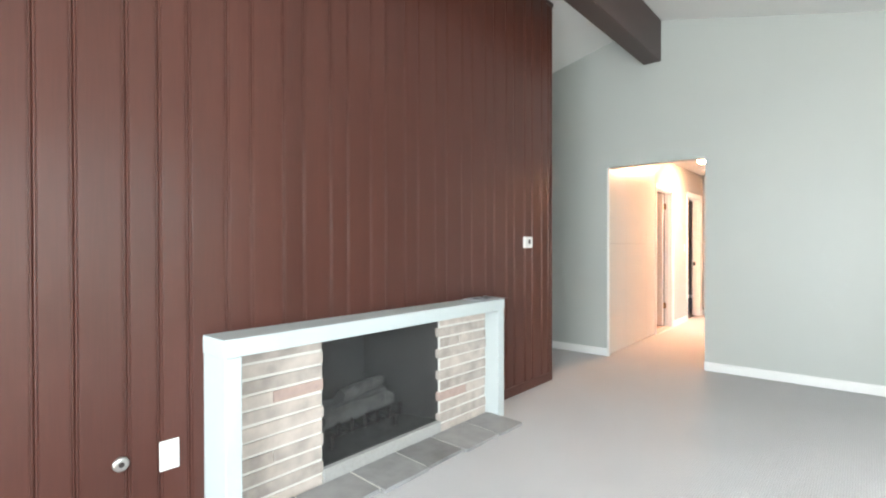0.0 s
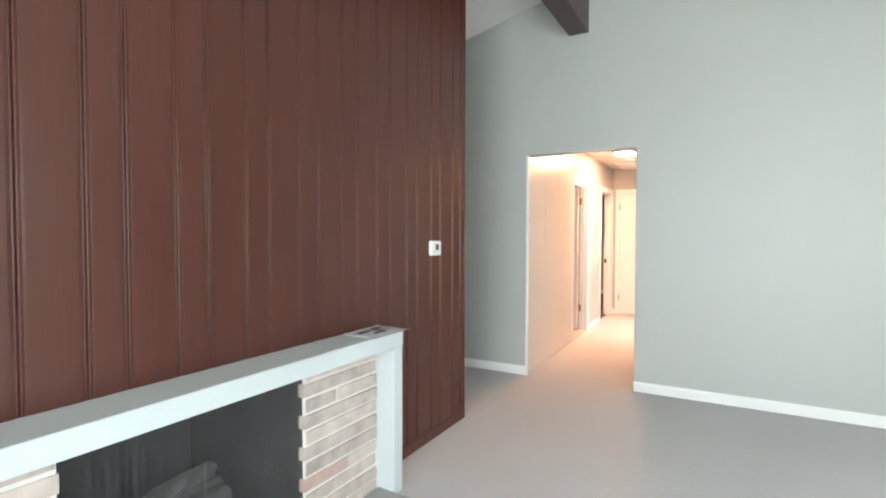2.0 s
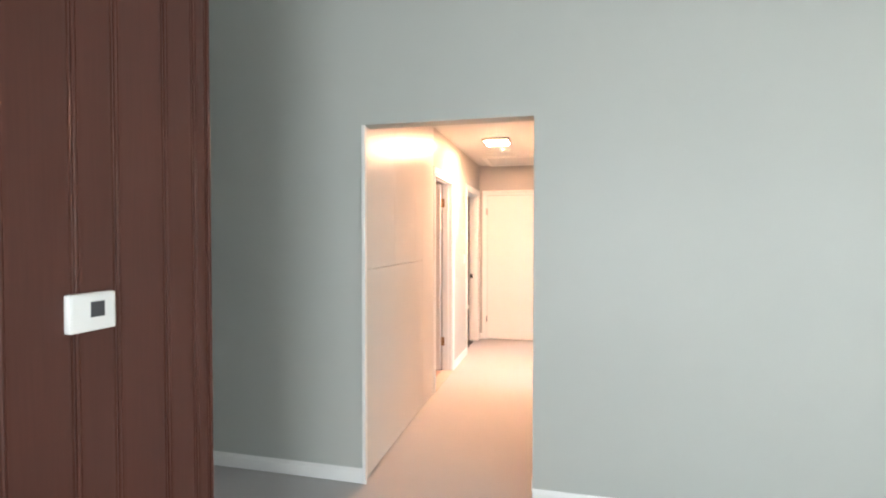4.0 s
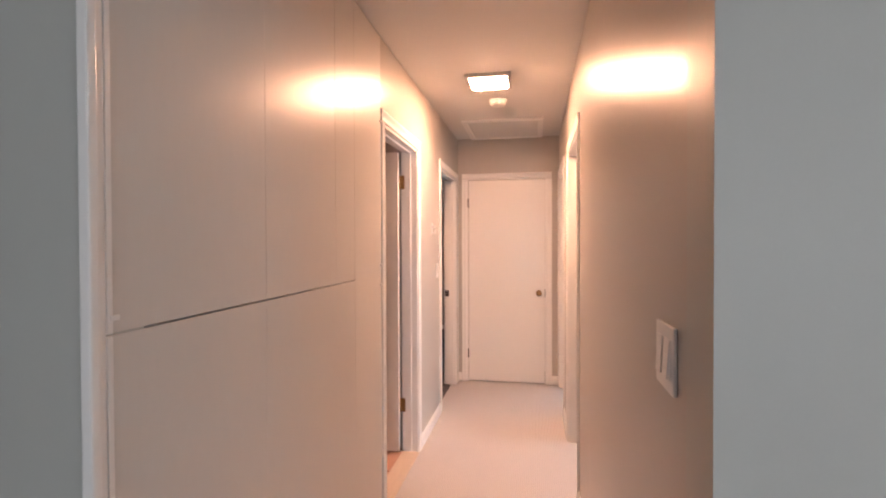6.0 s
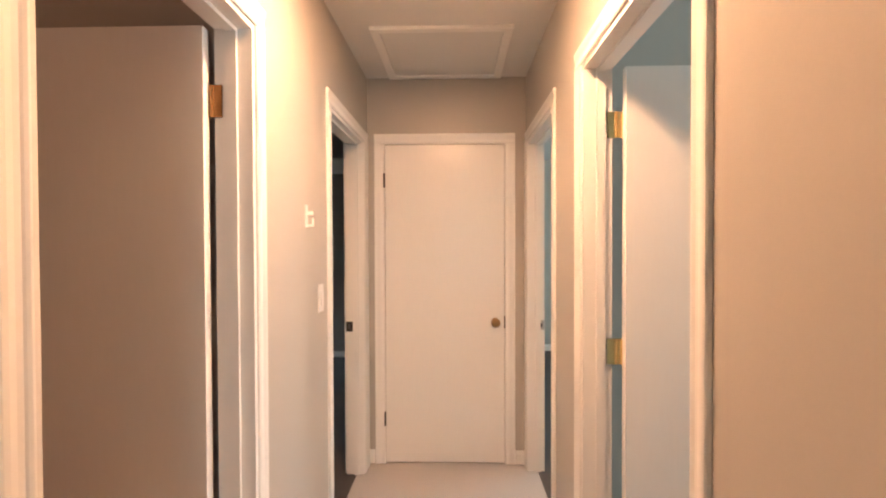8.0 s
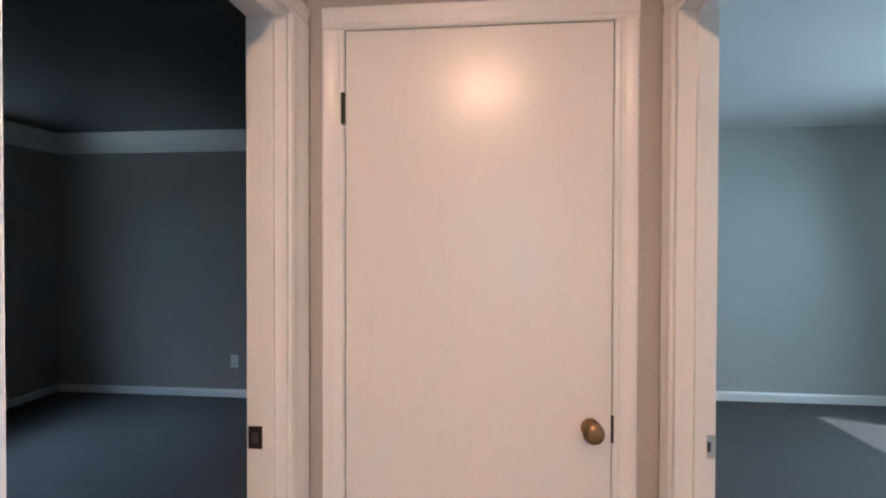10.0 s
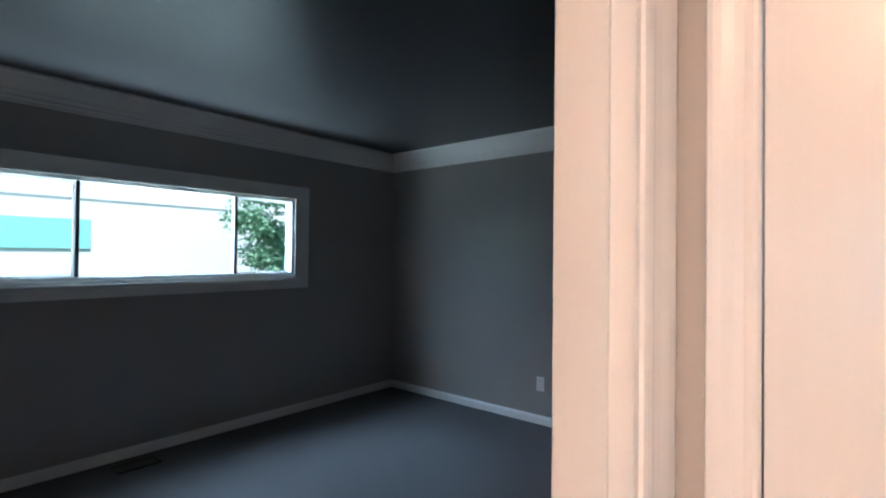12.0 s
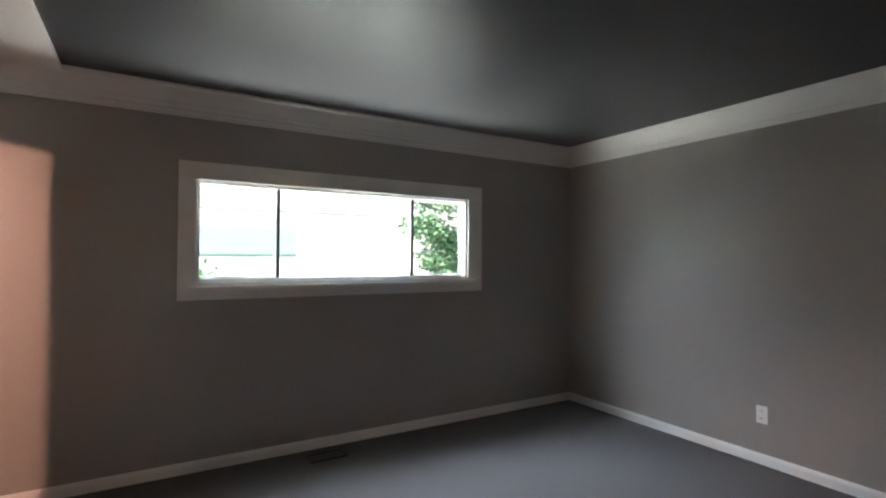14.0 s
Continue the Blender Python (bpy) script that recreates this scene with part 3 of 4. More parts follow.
sw = thing("light_switch", (W, 0.228, 1.208), "white twin paddle light switch", "light switch")
hold(sw, "cover_plate", boxes((W - 0.007, W, 0.168, 0.288, 1.150, 1.266), bevel=0.003), M_PLASTIC)
for y in (0.205, 0.251):
    hold(sw, "rocker_frame", boxes((W - 0.0085, W - 0.007, y - 0.018, y + 0.018, 1.173, 1.243), bevel=0.0006), M_TRIM)
    bm = boxes((W - 0.013, W - 0.0085, y - 0.016, y + 0.016, 1.176, 1.240))
    for v in bm.verts:
        if v.co.x < W - 0.011 and v.co.z > 1.2:
            v.co.x = W - 0.0088
    hold(sw, "paddle", bm, M_PLASTIC)
sw = thing("light_switch", (XL, 3.17, 1.19), "white single light switch beside the bedroom door", "light switch")
hold(sw, "cover_plate", boxes((XL, XL + 0.006, 3.135, 3.205, 1.13, 1.245), bevel=0.003), M_PLASTIC)
hold(sw, "paddle", boxes((XL + 0.006, XL + 0.012, 3.154, 3.186, 1.155, 1.22), bevel=0.002), M_PLASTIC)

# unseen bathroom lamp, added as a source for the warm light
bath_lamp = thing("added_bath_lamp", (-0.12, 1.3, 2.2), "unseen bathroom lamp added for warm light", "lamp")
hold(bath_lamp, "mount", boxes((-0.16, -0.12, 1.26, 1.34, 2.22, 2.30), bevel=0.004), M_NICKEL)
hold(bath_lamp, "arm", boxes((-0.30, -0.16, 1.29, 1.31, 2.25, 2.265)), M_NICKEL)
hold(bath_lamp, "shade", lathe([(0.03, 2.25), (0.05, 2.27), (0.05, 2.30), (0.02, 2.32)], (-0.30, 1.3, 0), "Z", 20), M_BATHLAMP, "added glowing shade that warms the bathroom", True)

# ---- living room: panelled wall and fireplace ----
WEND = -1.27
FB0, FB1, FBZ0, FBZ1 = -3.846, -2.930, 0.092, 0.79      # firebox opening
wood_wall = structure("wall_panelled", wall_run("Y", -0.50, -0.018, LY0, WEND, 3.44, [(FB0 - 0.01, FB1 + 0.01, 0.0, FBZ1)]), M_WOOD, "red-brown stained vertical plank wall", "wall")
tagged(part("plank_trim", boxes((-0.018, 0.010, WEND - 0.55, WEND + 0.004, 0.0, 0.075), (-0.018, 0.010, -2.25, WEND - 0.552, 0.0, 0.075), bevel=0.004), M_WOOD), "red-brown wooden baseboard of the plank wall", "baseboard", kind="structure")
tagged(part("corner_trim", boxes((-0.50, 0.004, WEND, WEND + 0.012, 0.0, 3.44), bevel=0.003), M_WOOD), "red-brown wooden end board of the plank wall", "trim", kind="structure")
tagged(part("top_trim", boxes((-0.018, 0.014, WEND - 0.10, WEND + 0.016, 3.405, 3.44), bevel=0.003), M_BEAM), "dark wooden cap at the plank wall's top", "trim", kind="structure")

fp = thing("fireplace", (0.1, -3.4, 0.0), "white painted fireplace surround with buff brick", "fireplace")
FX = 0.20           # front of the surround
BXF = 0.085         # brick face
FL, FR = -4.410, -2.346
hold(fp, "mantel_beam", boxes((-0.016, FX, FL + 0.0, FR, 0.766, 0.845), bevel=0.005), M_MANTEL, "white painted mantel beam")
hold(fp, "surround_leg", boxes((-0.016, FX - 0.002, FL + 0.004, FL + 0.076, 0.0, 0.766), bevel=0.005), M_MANTEL)
hold(fp, "surround_leg", boxes((-0.016, FX - 0.002, FR - 0.078, FR - 0.004, 0.0, 0.766), bevel=0.005), M_MANTEL)
for a, b in ((FL + 0.076, FB0 - 0.002), (FB1 + 0.002, FR - 0.078)):
    hold(fp, "mortar_bed", boxes((-0.016, BXF - 0.007, a, b, 0.0, 0.766)), M_MORTAR, "pale raked mortar")
hold(fp, "curb", boxes((-0.016, BXF + 0.008, FB0, FB1, 0.0, FBZ0 - 0.003), bevel=0.006), M_CEMENT, "pale cement curb")
# firebox, tapering to the back
bm = bmesh.new()
box(bm, -0.56, -0.50, FB0 + 0.12, FB1 - 0.12, FBZ0, 0.78)
extrude([(BXF - 0.02, FB0 - 0.03), (BXF - 0.02, FB0), (-0.50, FB0 + 0.15), (-0.50, FB0 - 0.03)], "Z", FBZ0, 0.764, bm)
extrude([(BXF - 0.02, FB1 + 0.03), (BXF - 0.02, FB1), (-0.50, FB1 - 0.15), (-0.50, FB1 + 0.03)], "Z", FBZ0, 0.764, bm)
box(bm, -0.50, BXF - 0.02, FB0 - 0.03, FB1 + 0.03, FBZ0 - 0.05, FBZ0)
box(bm, -0.56, -0.03, FB0 - 0.03, FB1 + 0.03, 0.766, 0.788)
hold(fp, "firebox", bm, M_SOOT, "soot-blackened firebox lining")


def log_bm(p, q, r, seed):
    rnd = random.Random(seed)
    p, q = Vector(p), Vector(q)
    bm = bmesh.new()
    bmesh.ops.create_cone(bm, segments=12, radius1=r, radius2=r * 0.85, depth=(q - p).length, cap_ends=True)
    bmesh.ops.subdivide_edges(bm, edges=[e for e in bm.edges if abs(e.verts[0].co.z - e.verts[1].co.z) > 0.05], cuts=5)
    for v in bm.verts:
        v.co.x += rnd.uniform(-1, 1) * r * 0.16
        v.co.y += rnd.uniform(-1, 1) * r * 0.16
    bmesh.ops.transform(bm, matrix=Matrix.Translation((p + q) / 2) @ (q - p).to_track_quat("Z", "Y").to_matrix().to_4x4(), verts=bm.verts[:])
    return bm


grate = thing("fire_grate", (-0.2, -3.42, FBZ0), "black iron fire grate in the firebox", "grate")
for k in range(6):
    y = -3.66 + k * 0.095
    hold(grate, "bar", boxes((-0.38, -0.02, y - 0.007, y + 0.007, FBZ0 + 0.08, FBZ0 + 0.094), (-0.034, -0.02, y - 0.007, y + 0.007, FBZ0 + 0.094, FBZ0 + 0.16)), M_DARKMETAL)
for x in (-0.33, -0.08):
    hold(grate, "foot", boxes((x - 0.008, x + 0.008, -3.68, -3.17, FBZ0 + 0.064, FBZ0 + 0.08), (x - 0.008, x + 0.008, -3.68, -3.66, FBZ0, FBZ0 + 0.064), (x - 0.008, x + 0.008, -3.19, -3.17, FBZ0, FBZ0 + 0.064)), M_DARKMETAL)
for k, (p, q, r) in enumerate((((-0.12, -3.72, 0.245), (-0.16, -3.15, 0.25), 0.048), ((-0.27, -3.66, 0.25), (-0.25, -3.12, 0.255), 0.052), ((-0.16, -3.55, 0.345), (-0.24, -3.16, 0.35), 0.040))):
    lg = part("charred_log", log_bm(p, q, r, 40 + k), M_ASH)
    tagged(lg, "charred grey log lying on the fire grate", "log", "logs on the grate")

# pleated fire screen
def pleats(y0, y1, z0, z1, x):
    bm = bmesh.new()
    k = 56
    prev = None
    for i in range(k + 1):
        y = y0 + (y1 - y0) * i / k
        xx = x + 0.003 * math.sin(i * 1.9) + 0.003 * math.sin(i * 0.7)
        cur = (bm.verts.new((xx, y, z0)), bm.verts.new((xx, y, z1)))
        if prev:
            bm.faces.new((prev[0], cur[0], cur[1], prev[1]))
        prev = cur
    return bm


screen = thing("fire_screen", (0.075, -3.42, FBZ0), "dark pleated wire fire screen curtain", "fire screen")
hold(screen, "rod", boxes((0.050, 0.060, FB0 + 0.002, FB1 - 0.002, 0.750, 0.760)), M_DARKMETAL)
mid = (FB0 + FB1) / 2
hold(screen, "curtain", pleats(FB0 + 0.005, mid - 0.004, FBZ0 + 0.002, 0.752, 0.055), M_NET)
hold(screen, "curtain", pleats(mid + 0.004, FB1 - 0.005, FBZ0 + 0.002, 0.752, 0.055), M_NET)

# clear bag of small parts on the mantel
bag = thing("plastic_bag", (0.1, -2.45, 0.845), "clear plastic bag of small screws on the mantel", "plastic bag")
bm = bmesh.new()
N, rnd = 9, random.Random(5)
grid = [[None] * (N + 1) for _ in range(N + 1)]
for i in range(N + 1):
    for j in range(N + 1):
        u, v = i / N, j / N
        z = 0.850 + 0.006 * math.sin(math.pi * u) * math.sin(math.pi * v) + rnd.uniform(0, 0.002)
        grid[i][j] = bm.verts.new((0.026 + 0.208 * u + rnd.uniform(-.003, .003), -2.627 + 0.302 * v + rnd.uniform(-.004, .004), z + (0.003 if i in (0, N) else 0)))
for i in range(N):
    for j in range(N):
        bm.faces.new((grid[i][j], grid[i + 1][j], grid[i + 1][j + 1], grid[i][j + 1]))
bmesh.ops.solidify(bm, geom=bm.faces[:], thickness=0.003)
hold(bag, "bag", bm, M_BAG, "crumpled clear bag", True)
for x, y, l, w in ((0.095, -2.535, 0.085, 0.020), (0.125, -2.46, 0.030, 0.060), (0.160, -2.49, 0.090, 0.014), (0.075, -2.42, 0.060, 0.028)):
    hold(bag, "metal_piece", boxes((x - w / 2, x + w / 2, y - l / 2, y + l / 2, 0.8535, 0.8595), bevel=0.001), M_GREYPLASTIC, "small dark grey metal piece")

# wall fittings on the planks
thermo = thing("thermostat", (0.0, -1.705, 1.26), "small white square thermostat on the plank wall", "thermostat")
hold(thermo, "case", boxes((0.0, 0.022, -1.765, -1.640, 1.210, 1.305), bevel=0.008), M_PLASTIC)
hold(thermo, "display", boxes((0.022, 0.0235, -1.712, -1.675, 1.245, 1.283)), M_GREYPLASTIC, "dark square display")
plate = thing("blank_plate", (0.0, -4.549, 0.37), "blank white wall plate on the plank wall", "wall plate")
hold(plate, "cover_plate", boxes((0.0, 0.006, -4.587, -4.511, 0.309, 0.431), bevel=0.002), M_PLASTIC)
for z in (0.331, 0.409):
    hold(plate, "screw", lathe([(0.003, 0.0), (0.003, 0.0066), (0.001, 0.007)], (0.0, -4.549, z), "X", 10), M_PLASTIC)
port = thing("cable_port", (0.0, -4.725, 0.387), "round nickel wall port on the plank wall", "cable port")
hold(port, "ring", lathe([(0.029, 0.0), (0.029, 0.006), (0.023, 0.011), (0.012, 0.011)], (0.0, -4.725, 0.387), "X", 28), M_NICKEL, "", True)
hold(port, "socket", lathe([(0.010, 0.009), (0.010, 0.014), (0.004, 0.014)], (0.0, -4.725, 0.387), "X", 16), M_DARKMETAL, "dark socket")

# ---- bedroom: window, vent, outlet ----
win = tagged(thing("window_1", (BX, 4.96, 1.53), "long high white slider window in a flat casing", "window"), kind="structure")
y0, y1, z0, z1 = 3.90, 6.0, 1.19, 1.87
c0, c1, d0, d1 = 3.81, 6.125, 1.088, 1.972
for nm, r in (("casing", (BX, BX + 0.018, c0, c1, z1 - 0.012, d1)), ("casing", (BX, BX + 0.018, c0, c1, d0, z0 + 0.012)), ("casing", (BX, BX + 0.018, c0, y0 + 0.012, z0 + 0.012, z1 - 0.012)), ("casing", (BX, BX + 0.018, y1 - 0.012, c1, z0 + 0.012, z1 - 0.012))):
    hold(win, nm, boxes(r, bevel=0.002), M_COVE, "flat white board casing")
hold(win, "sill", boxes((BX + 0.0185, BX + 0.034, c0 + 0.06, c1 - 0.06, z0 - 0.030, z0 - 0.012), bevel=0.003), M_COVE)
hold(win, "window_frame", boxes((BX - 0.10, BX - 0.002, y0 + 0.012, y0 + 0.036, z0, z1), (BX - 0.10, BX - 0.002, y1 - 0.036, y1 - 0.012, z0, z1), (BX - 0.10, BX - 0.002, y0 + 0.036, y1 - 0.036, z1 - 0.036, z1), (BX - 0.10, BX - 0.002, y0 + 0.036, y1 - 0.036, z0, z0 + 0.034)), M_VINYL)


def sash(a, b, zl, zh, x, w):
    s = hold(win, "sash", boxes((x - 0.03, x, a, a + w, zl, zh), (x - 0.03, x, b - w, b, zl, zh), (x - 0.03, x, a + w, b - w, zh - w, zh), (x - 0.03, x, a + w, b - w, zl, zl + w)), M_VINYL)
    p = part("pane", boxes((x - 0.018, x - 0.013, a + w, b - w, zl + w, zh - w)), M_GLASS, s)
    p.visible_shadow = False


sash(3.925, 4.425, 1.222, 1.838, BX - 0.055, 0.012)
sash(4.425, 5.468, 1.206, 1.852, BX - 0.02, 0.014)
sash(5.468, 5.978, 1.222, 1.838, BX - 0.055, 0.012)
for y in (4.425, 5.468):
    hold(win, "meeting_edge", boxes((BX - 0.022, BX - 0.010, y - 0.010, y + 0.010, 1.206, 1.85)), M_GASKET, "dark meeting rail")

vent = thing("floor_register", (-3.4, 4.72, 0.0), "dark bronze slotted floor register in the carpet", "floor vent")
hold(vent, "frame", boxes((-3.462, -3.452, 4.595, 4.85, 0.002, 0.012), (-3.338, -3.328, 4.595, 4.85, 0.002, 0.012), (-3.452, -3.338, 4.595, 4.605, 0.002, 0.012), (-3.452, -3.338, 4.84, 4.85, 0.002, 0.012)), M_DARKMETAL)
hold(vent, "pan", boxes((-3.452, -3.338, 4.605, 4.84, 0.001, 0.004)), M_GREYPLASTIC)
for k in range(12):
    y = 4.615 + k * 0.0195
    hold(vent, "slat", boxes((-3.452, -3.338, y, y + 0.008, 0.004, 0.010)), M_DARKMETAL)

outlet = thing("wall_outlet", (-1.81, BY1, 0.33), "white duplex wall outlet", "outlet")
hold(outlet, "cover_plate", boxes((-1.848, -1.778, BY1 - 0.006, BY1, 0.275, 0.392), bevel=0.002), M_PLASTIC)
for z in (0.308, 0.358):
    s = hold(outlet, "socket", boxes((-1.829, -1.797, BY1 - 0.009, BY1 - 0.006, z - 0.014, z + 0.014), bevel=0.002), M_PLASTIC)
    for x in (-1.820, -1.806):
        part("slot", boxes((x - 0.0015, x + 0.0015, BY1 - 0.0098, BY1 - 0.0088, z - 0.006, z + 0.006)), M_GREYPLASTIC, s)

# windows of the living room and side rooms
def plain_window(name, axis, at, a, b, zl, zh, bars, label):
    th = tagged(thing(name, (0, 0, 0), label, "window"), kind="structure")
    def r(u0, u1, z0_, z1_, t0=0.02, t1=0.08):
        return (at + t0, at + t1, u0, u1, z0_, z1_) if axis == "Y" else (u0, u1, at + t0, at + t1, z0_, z1_)
    rows = [r(a, b, zl, zl + 0.05), r(a, b, zh - 0.05, zh), r(a, a + 0.05, zl + 0.05, zh - 0.05), r(b - 0.05, b, zl + 0.05, zh - 0.05)]
    for k in range(1, bars):
        m = a + (b - a) * k / bars
        rows.append(r(m - 0.025, m + 0.025, zl + 0.05, zh - 0.05))
    part("window_frame", boxes(*rows), M_VINYL, th)
    for k in range(bars):
        u0, u1 = a + (b - a) * k / bars + 0.02, a + (b - a) * (k + 1) / bars - 0.02
        p = part("pane", boxes(r(u0, u1, zl + 0.04, zh - 0.04, 0.048, 0.054)), M_GLASS, th)
        p.visible_shadow = False


plain_window("window_2", "Y", LX1, -6.7, -2.1, 0.4, 2.3, 3, "wide white framed living room window")
plain_window("window_3", "X", LY0 - 0.12, 0.7, 3.1, 0.2, 2.3, 2, "wide white framed back window")
plain_window("window_4", "Y", 4.5, 1.3, 2.9, 0.9, 2.1, 2, "white framed guest room window")
plain_window("window_5", "Y", 4.5, 4.9, 6.7, 0.9, 2.1, 2, "white framed far room window")

# ---- outdoors ----
structure("ground", boxes((-600, 600, -600, 600, -0.62, -0.50)), M_GRASS, "green lawn around the house", "lawn")
house = thing("neighbour_house", (-15, 5, -0.5), "pale neighbouring house with a teal wall band", "house")
hold(house, "wall", boxes((-19, -14.0, -8.0, 14.0, -0.5, 2.6)), M_SIDING)
hold(house, "teal_band", boxes((-14.0, -13.94, -8.0, 7.2, 1.45, 2.15)), M_TEAL, "teal painted siding band")
hold(house, "roof", extrude([(-13.99, 2.6), (-13.97, 2.66), (-16.5, 3.7), (-19.03, 2.66), (-19.01, 2.6)], "Y", -8.5, 14.5), M_ROOF)


def tree(at, height, spread, leaves, seed, name, label):
    rnd = random.Random(seed)
    th = thing(name, at, label, "tree" if name == "tree" else "shrub", "trees by the window")
    base = Vector(at)
    trunk = bmesh.new()
    def limb(p, q, r0, r1):
        v = bmesh.new()
        bmesh.ops.create_cone(trunk, segments=8, radius1=r0, radius2=r1, depth=(q - p).length, cap_ends=True,
                              matrix=Matrix.Translation((p + q) / 2) @ (q - p).to_track_quat("Z", "Y").to_matrix().to_4x4())
        v.free()
    top = base + Vector((0, 0, height * 0.75))
    limb(base, base + Vector((0.05, 0, height * 0.35)), 0.055, 0.045)
    limb(base + Vector((0.05, 0, height * 0.35)), top, 0.045, 0.012)
    tips = []
    for k in range(26):
        s = base + Vector((0, 0, height * rnd.uniform(0.12, 0.75)))
        a = rnd.uniform(0, 2 * math.pi)
        q = s + Vector((math.cos(a), math.sin(a), rnd.uniform(0.0, 0.7))) * spread * rnd.uniform(0.5, 1)
        limb(s, q, 0.013, 0.004)
        tips += [s.lerp(q, f) for f in (0.5, 0.7, 0.85, 1.0)]
    hold(th, "trunk", trunk, M_BARK)
    verts, faces = [], []
    for k in range(leaves):
        c = rnd.choice(tips) + Vector((rnd.gauss(0, 0.16), rnd.gauss(0, 0.16), rnd.gauss(0, 0.14)))
        t = Euler((rnd.uniform(-1, 1), rnd.uniform(-1, 1), rnd.uniform(0, 6.3))).to_matrix()
        l, w = rnd.uniform(0.07, 0.13), rnd.uniform(0.03, 0.05)
        i = len(verts)
        verts += [tuple(c + t @ Vector(p)) for p in ((-l / 2, 0, 0), (0, w, 0.012), (l / 2, 0, -0.01), (0, -w, 0.012))]
        faces.append((i, i + 1, i + 2, i + 3))
    me = bpy.data.meshes.new("crown")
    me.from_pydata(verts, [], faces)
    me.materials.append(M_LEAF)
    cr = new("crown", me)
    cr.parent = th
    cr.matrix_parent_inverse = Matrix.Translation(-base)
    tagged(cr, kind="stuff")


tree((-9.2, 10.1, -0.5), 5.2, 2.1, 26000, 3, "tree", "leafy green tree outside the bedroom window")
tree((-9.0, 4.0, -0.5), 2.0, 0.8, 2200, 9, "shrub", "low green shrub outside the bedroom window")
tree((-11.5, 12.5, -0.5), 5.5, 2.0, 7000, 21, "tree", "broad green tree behind the lawn")

# ---- planks, bricks, slates, tiles ----
def plank_mesh(w):
    """One plank with a rounded bead and a groove at each edge, face at x = 0."""
    h = w / 2
    p = [(-0.018, -h), (-0.007, -h), (-0.006, -h + 0.0012), (-0.0024, -h + 0.0028), (-0.0010, -h + 0.0058), (-0.0018, -h + 0.009), (-0.0034, -h + 0.0098), (-0.0034, -h + 0.0115), (-0.0006, -h + 0.0125), (0.0, -h + 0.020)]
    p = p + [(x, -y) for x, y in p[::-1]]
    return mesh_of("plank", extrude(p, "Z", 0.0, 3.435), M_WOOD)


wide, slim = plank_mesh(0.168), plank_mesh(0.117)
y, k = -4.583, 0
edges = []
while y < WEND - 0.01:
    w = 0.117 if k % 2 == 0 else 0.168
    edges.append((y, w, k % 2))
    y += w
    k += 1
y, k = -4.583, 0
while y > LY0 + 0.2:
    w = 0.117 if k % 2 == 0 else 0.168
    y -= w
    edges.append((y, w, k % 2))
    k += 1
for y, w, odd in edges:
    spans = [(0.0, 3.435)]
    data = wide if odd else slim
    if y + w > WEND:
        data = plank_mesh(max(0.05, WEND - y))
        w = max(0.05, WEND - y)
    ob = new("plank", data)
    ob.location = (0, y + w / 2, 0)
    if FL < y and y + w < FR:          # planks over the mantel start on it
        ob.location.z = 0.84
        ob.scale.z = (3.435 - 0.84) / 3.435
    ob.parent = wood_wall

# bricks: long thin courses both sides of the firebox
rnd = random.Random(11)
COURSE, BR_H = 0.070, 0.0615
def brick_mesh(l, h, mat):
    bm = boxes((-0.05, 0.0, -l / 2, l / 2, 0, h))
    for v in bm.verts:
        if v.co.x > -0.01:
            v.co.y *= 1 - 0.006 / l
            v.co.z = h / 2 + (v.co.z - h / 2) * 0.90
    return mesh_of("brick", bm, mat)


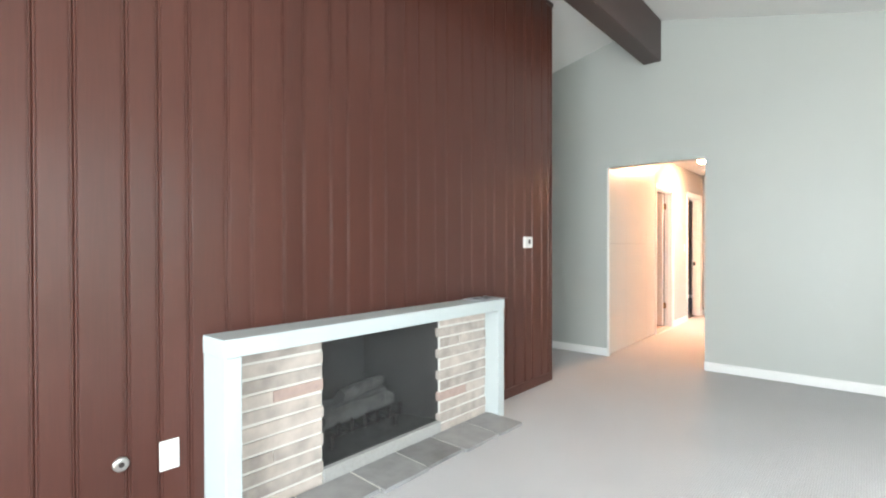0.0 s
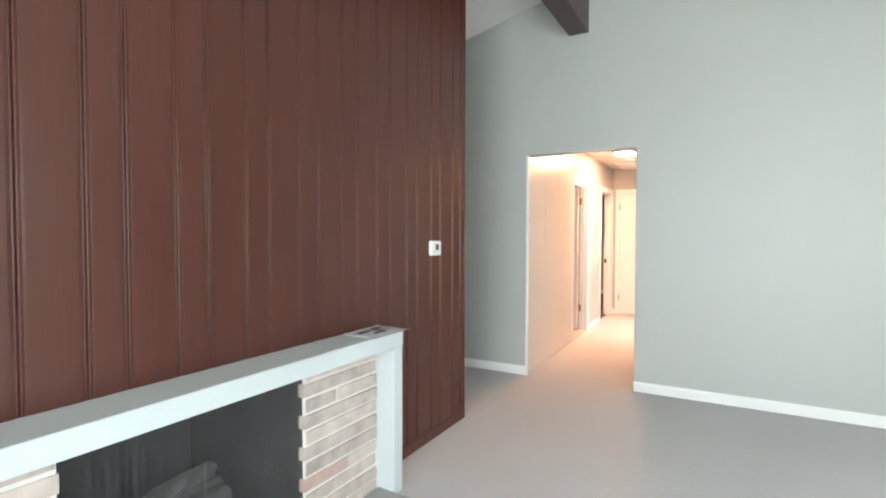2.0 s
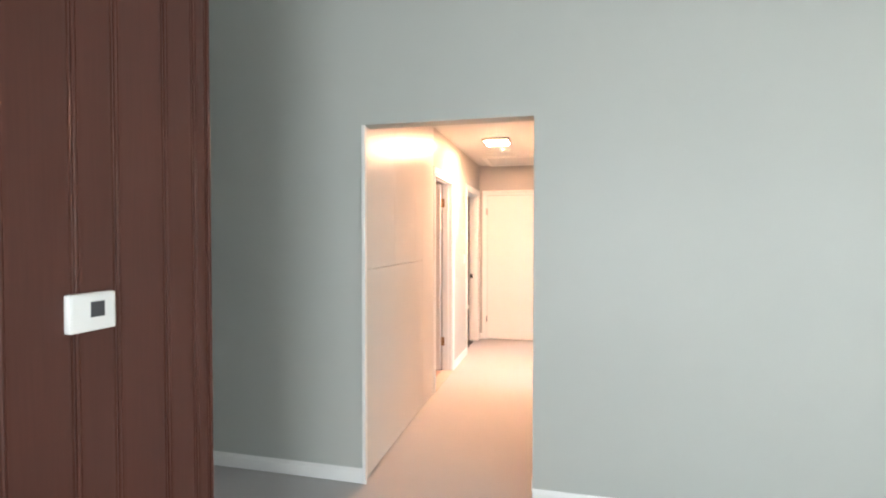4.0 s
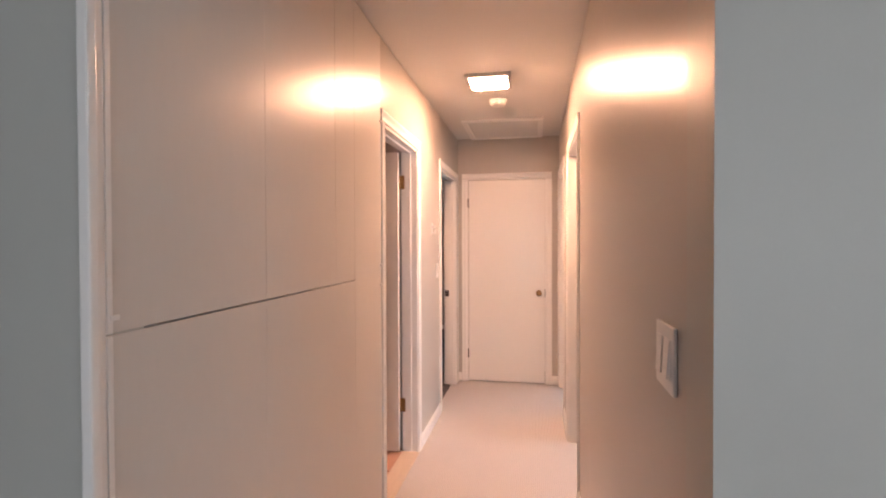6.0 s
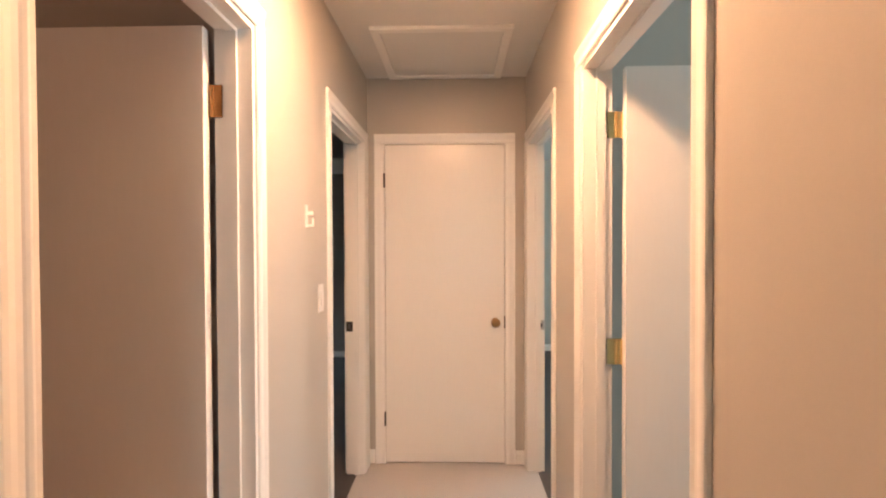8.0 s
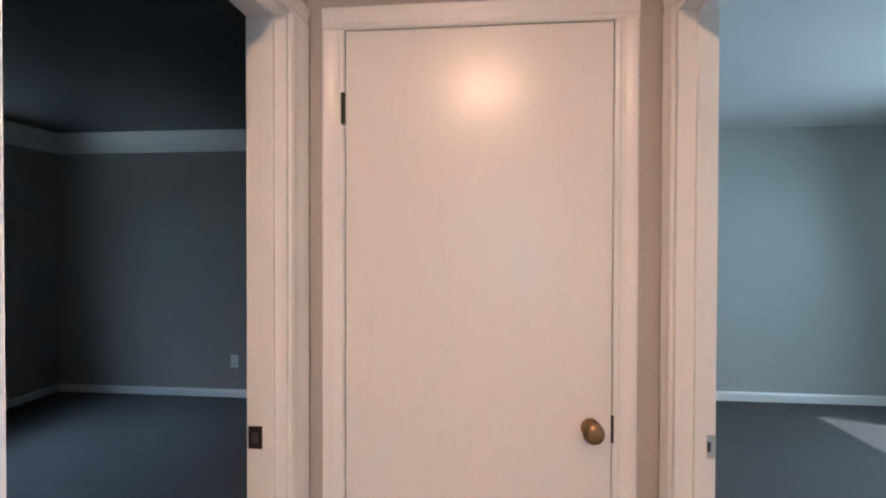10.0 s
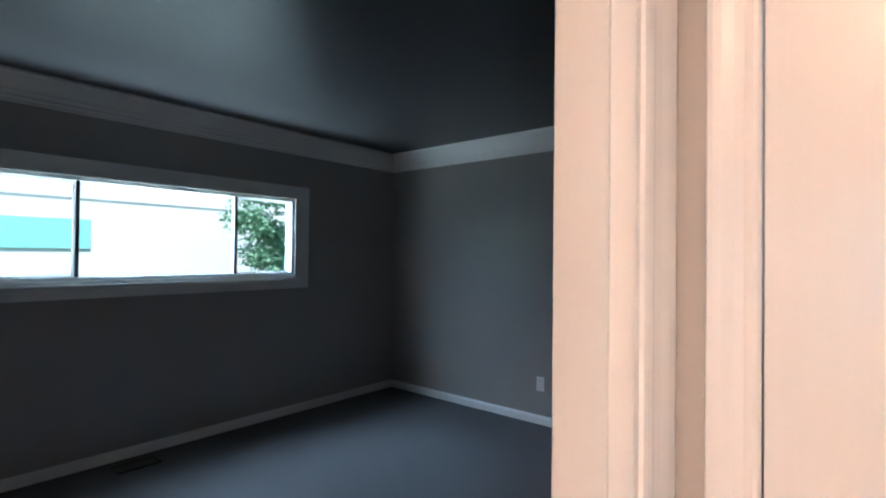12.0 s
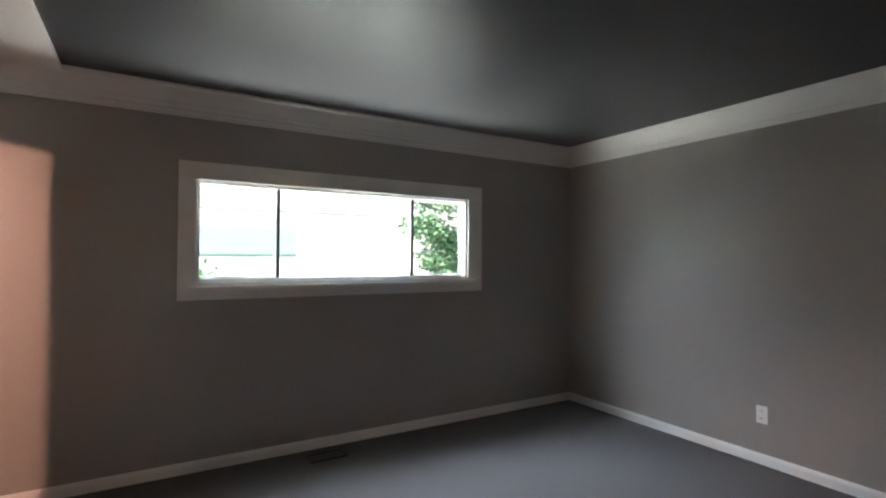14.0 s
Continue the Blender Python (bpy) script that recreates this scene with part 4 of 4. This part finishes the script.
brick_meshes = {}
def lay(y0, y1, z, red):
    l = round(y1 - y0, 3)
    key = (l, red)
    if key not in brick_meshes:
        brick_meshes[key] = brick_mesh(l, BR_H, M_REDBRICK if red else M_BRICK)
    ob = new("brick", brick_meshes[key])
    ob.parent = fp
    ob.location = Vector((BXF + rnd.uniform(-0.003, 0.004), (y0 + y1) / 2, z)) - fp.location
    ob.rotation_euler = (rnd.uniform(-0.01, 0.01), 0, rnd.uniform(-0.012, 0.012))


for c in range(11):
    z = 0.003 + c * COURSE
    ragged = 0.010 if c % 2 else 0.0
    a, b = FL + 0.078, FB0 + ragged - 0.004
    cut = a + (b - a) * (0.42 if c % 2 else 0.62)
    if c in (3, 7):
        lay(a, cut - 0.0006, z, False)
        lay(cut + 0.0006, b, z, c == 7)
    else:
        lay(a, b, z, False)
    a, b = FB1 + 0.004 - ragged, FR - 0.080
    cut = a + (b - a) * (0.55 if c % 2 else 0.40)
    if c in (3, 8):
        lay(a, cut - 0.0006, z, c == 3)
        lay(cut + 0.0006, b, z, False)
    else:
        lay(a, b, z, False)

# slates of the hearth
hearth = tagged(thing("hearth", (0.25, -3.4, 0.0), "grey slate hearth flush with the carpet", "hearth"), kind="structure")
hold(hearth, "bed", boxes((BXF + 0.010, 0.345, -4.36, -2.44, 0.0, 0.017)), M_MORTAR, "pale mortar joints")
joints = [-4.38, -4.02, -3.678, -3.344, -3.036, -2.69, -2.416]
fronts = (0.372, 0.352, 0.384, 0.372, 0.396, 0.408)
for a, b, f in zip(joints, joints[1:], fronts):
    bm = boxes((BXF + 0.011, f, a + 0.006, b - 0.006, 0.002, 0.022), bevel=0.003)
    for v in bm.verts:
        if v.co.x > 0.2:
            v.co.y -= 0.018
        v.co += Vector((rnd.uniform(-.004, .004), rnd.uniform(-.003, .003), rnd.uniform(-.001, .001)))
    hold(hearth, "slate", bm, M_SLATE)

# bathroom floor tiles
for i in range(8):
    for j in range(5):
        x, y = -2.49 + i * 0.298, 1.02 + j * 0.30
        ob = new("tile", bpy.data.meshes["tile"] if "tile" in bpy.data.meshes else mesh_of("tile", boxes((0, 0.29, 0, 0.29, 0, 0.012), bevel=0.002), M_TILE))
        ob.location = (x, y, -0.012)
        ob.parent = floor_bath
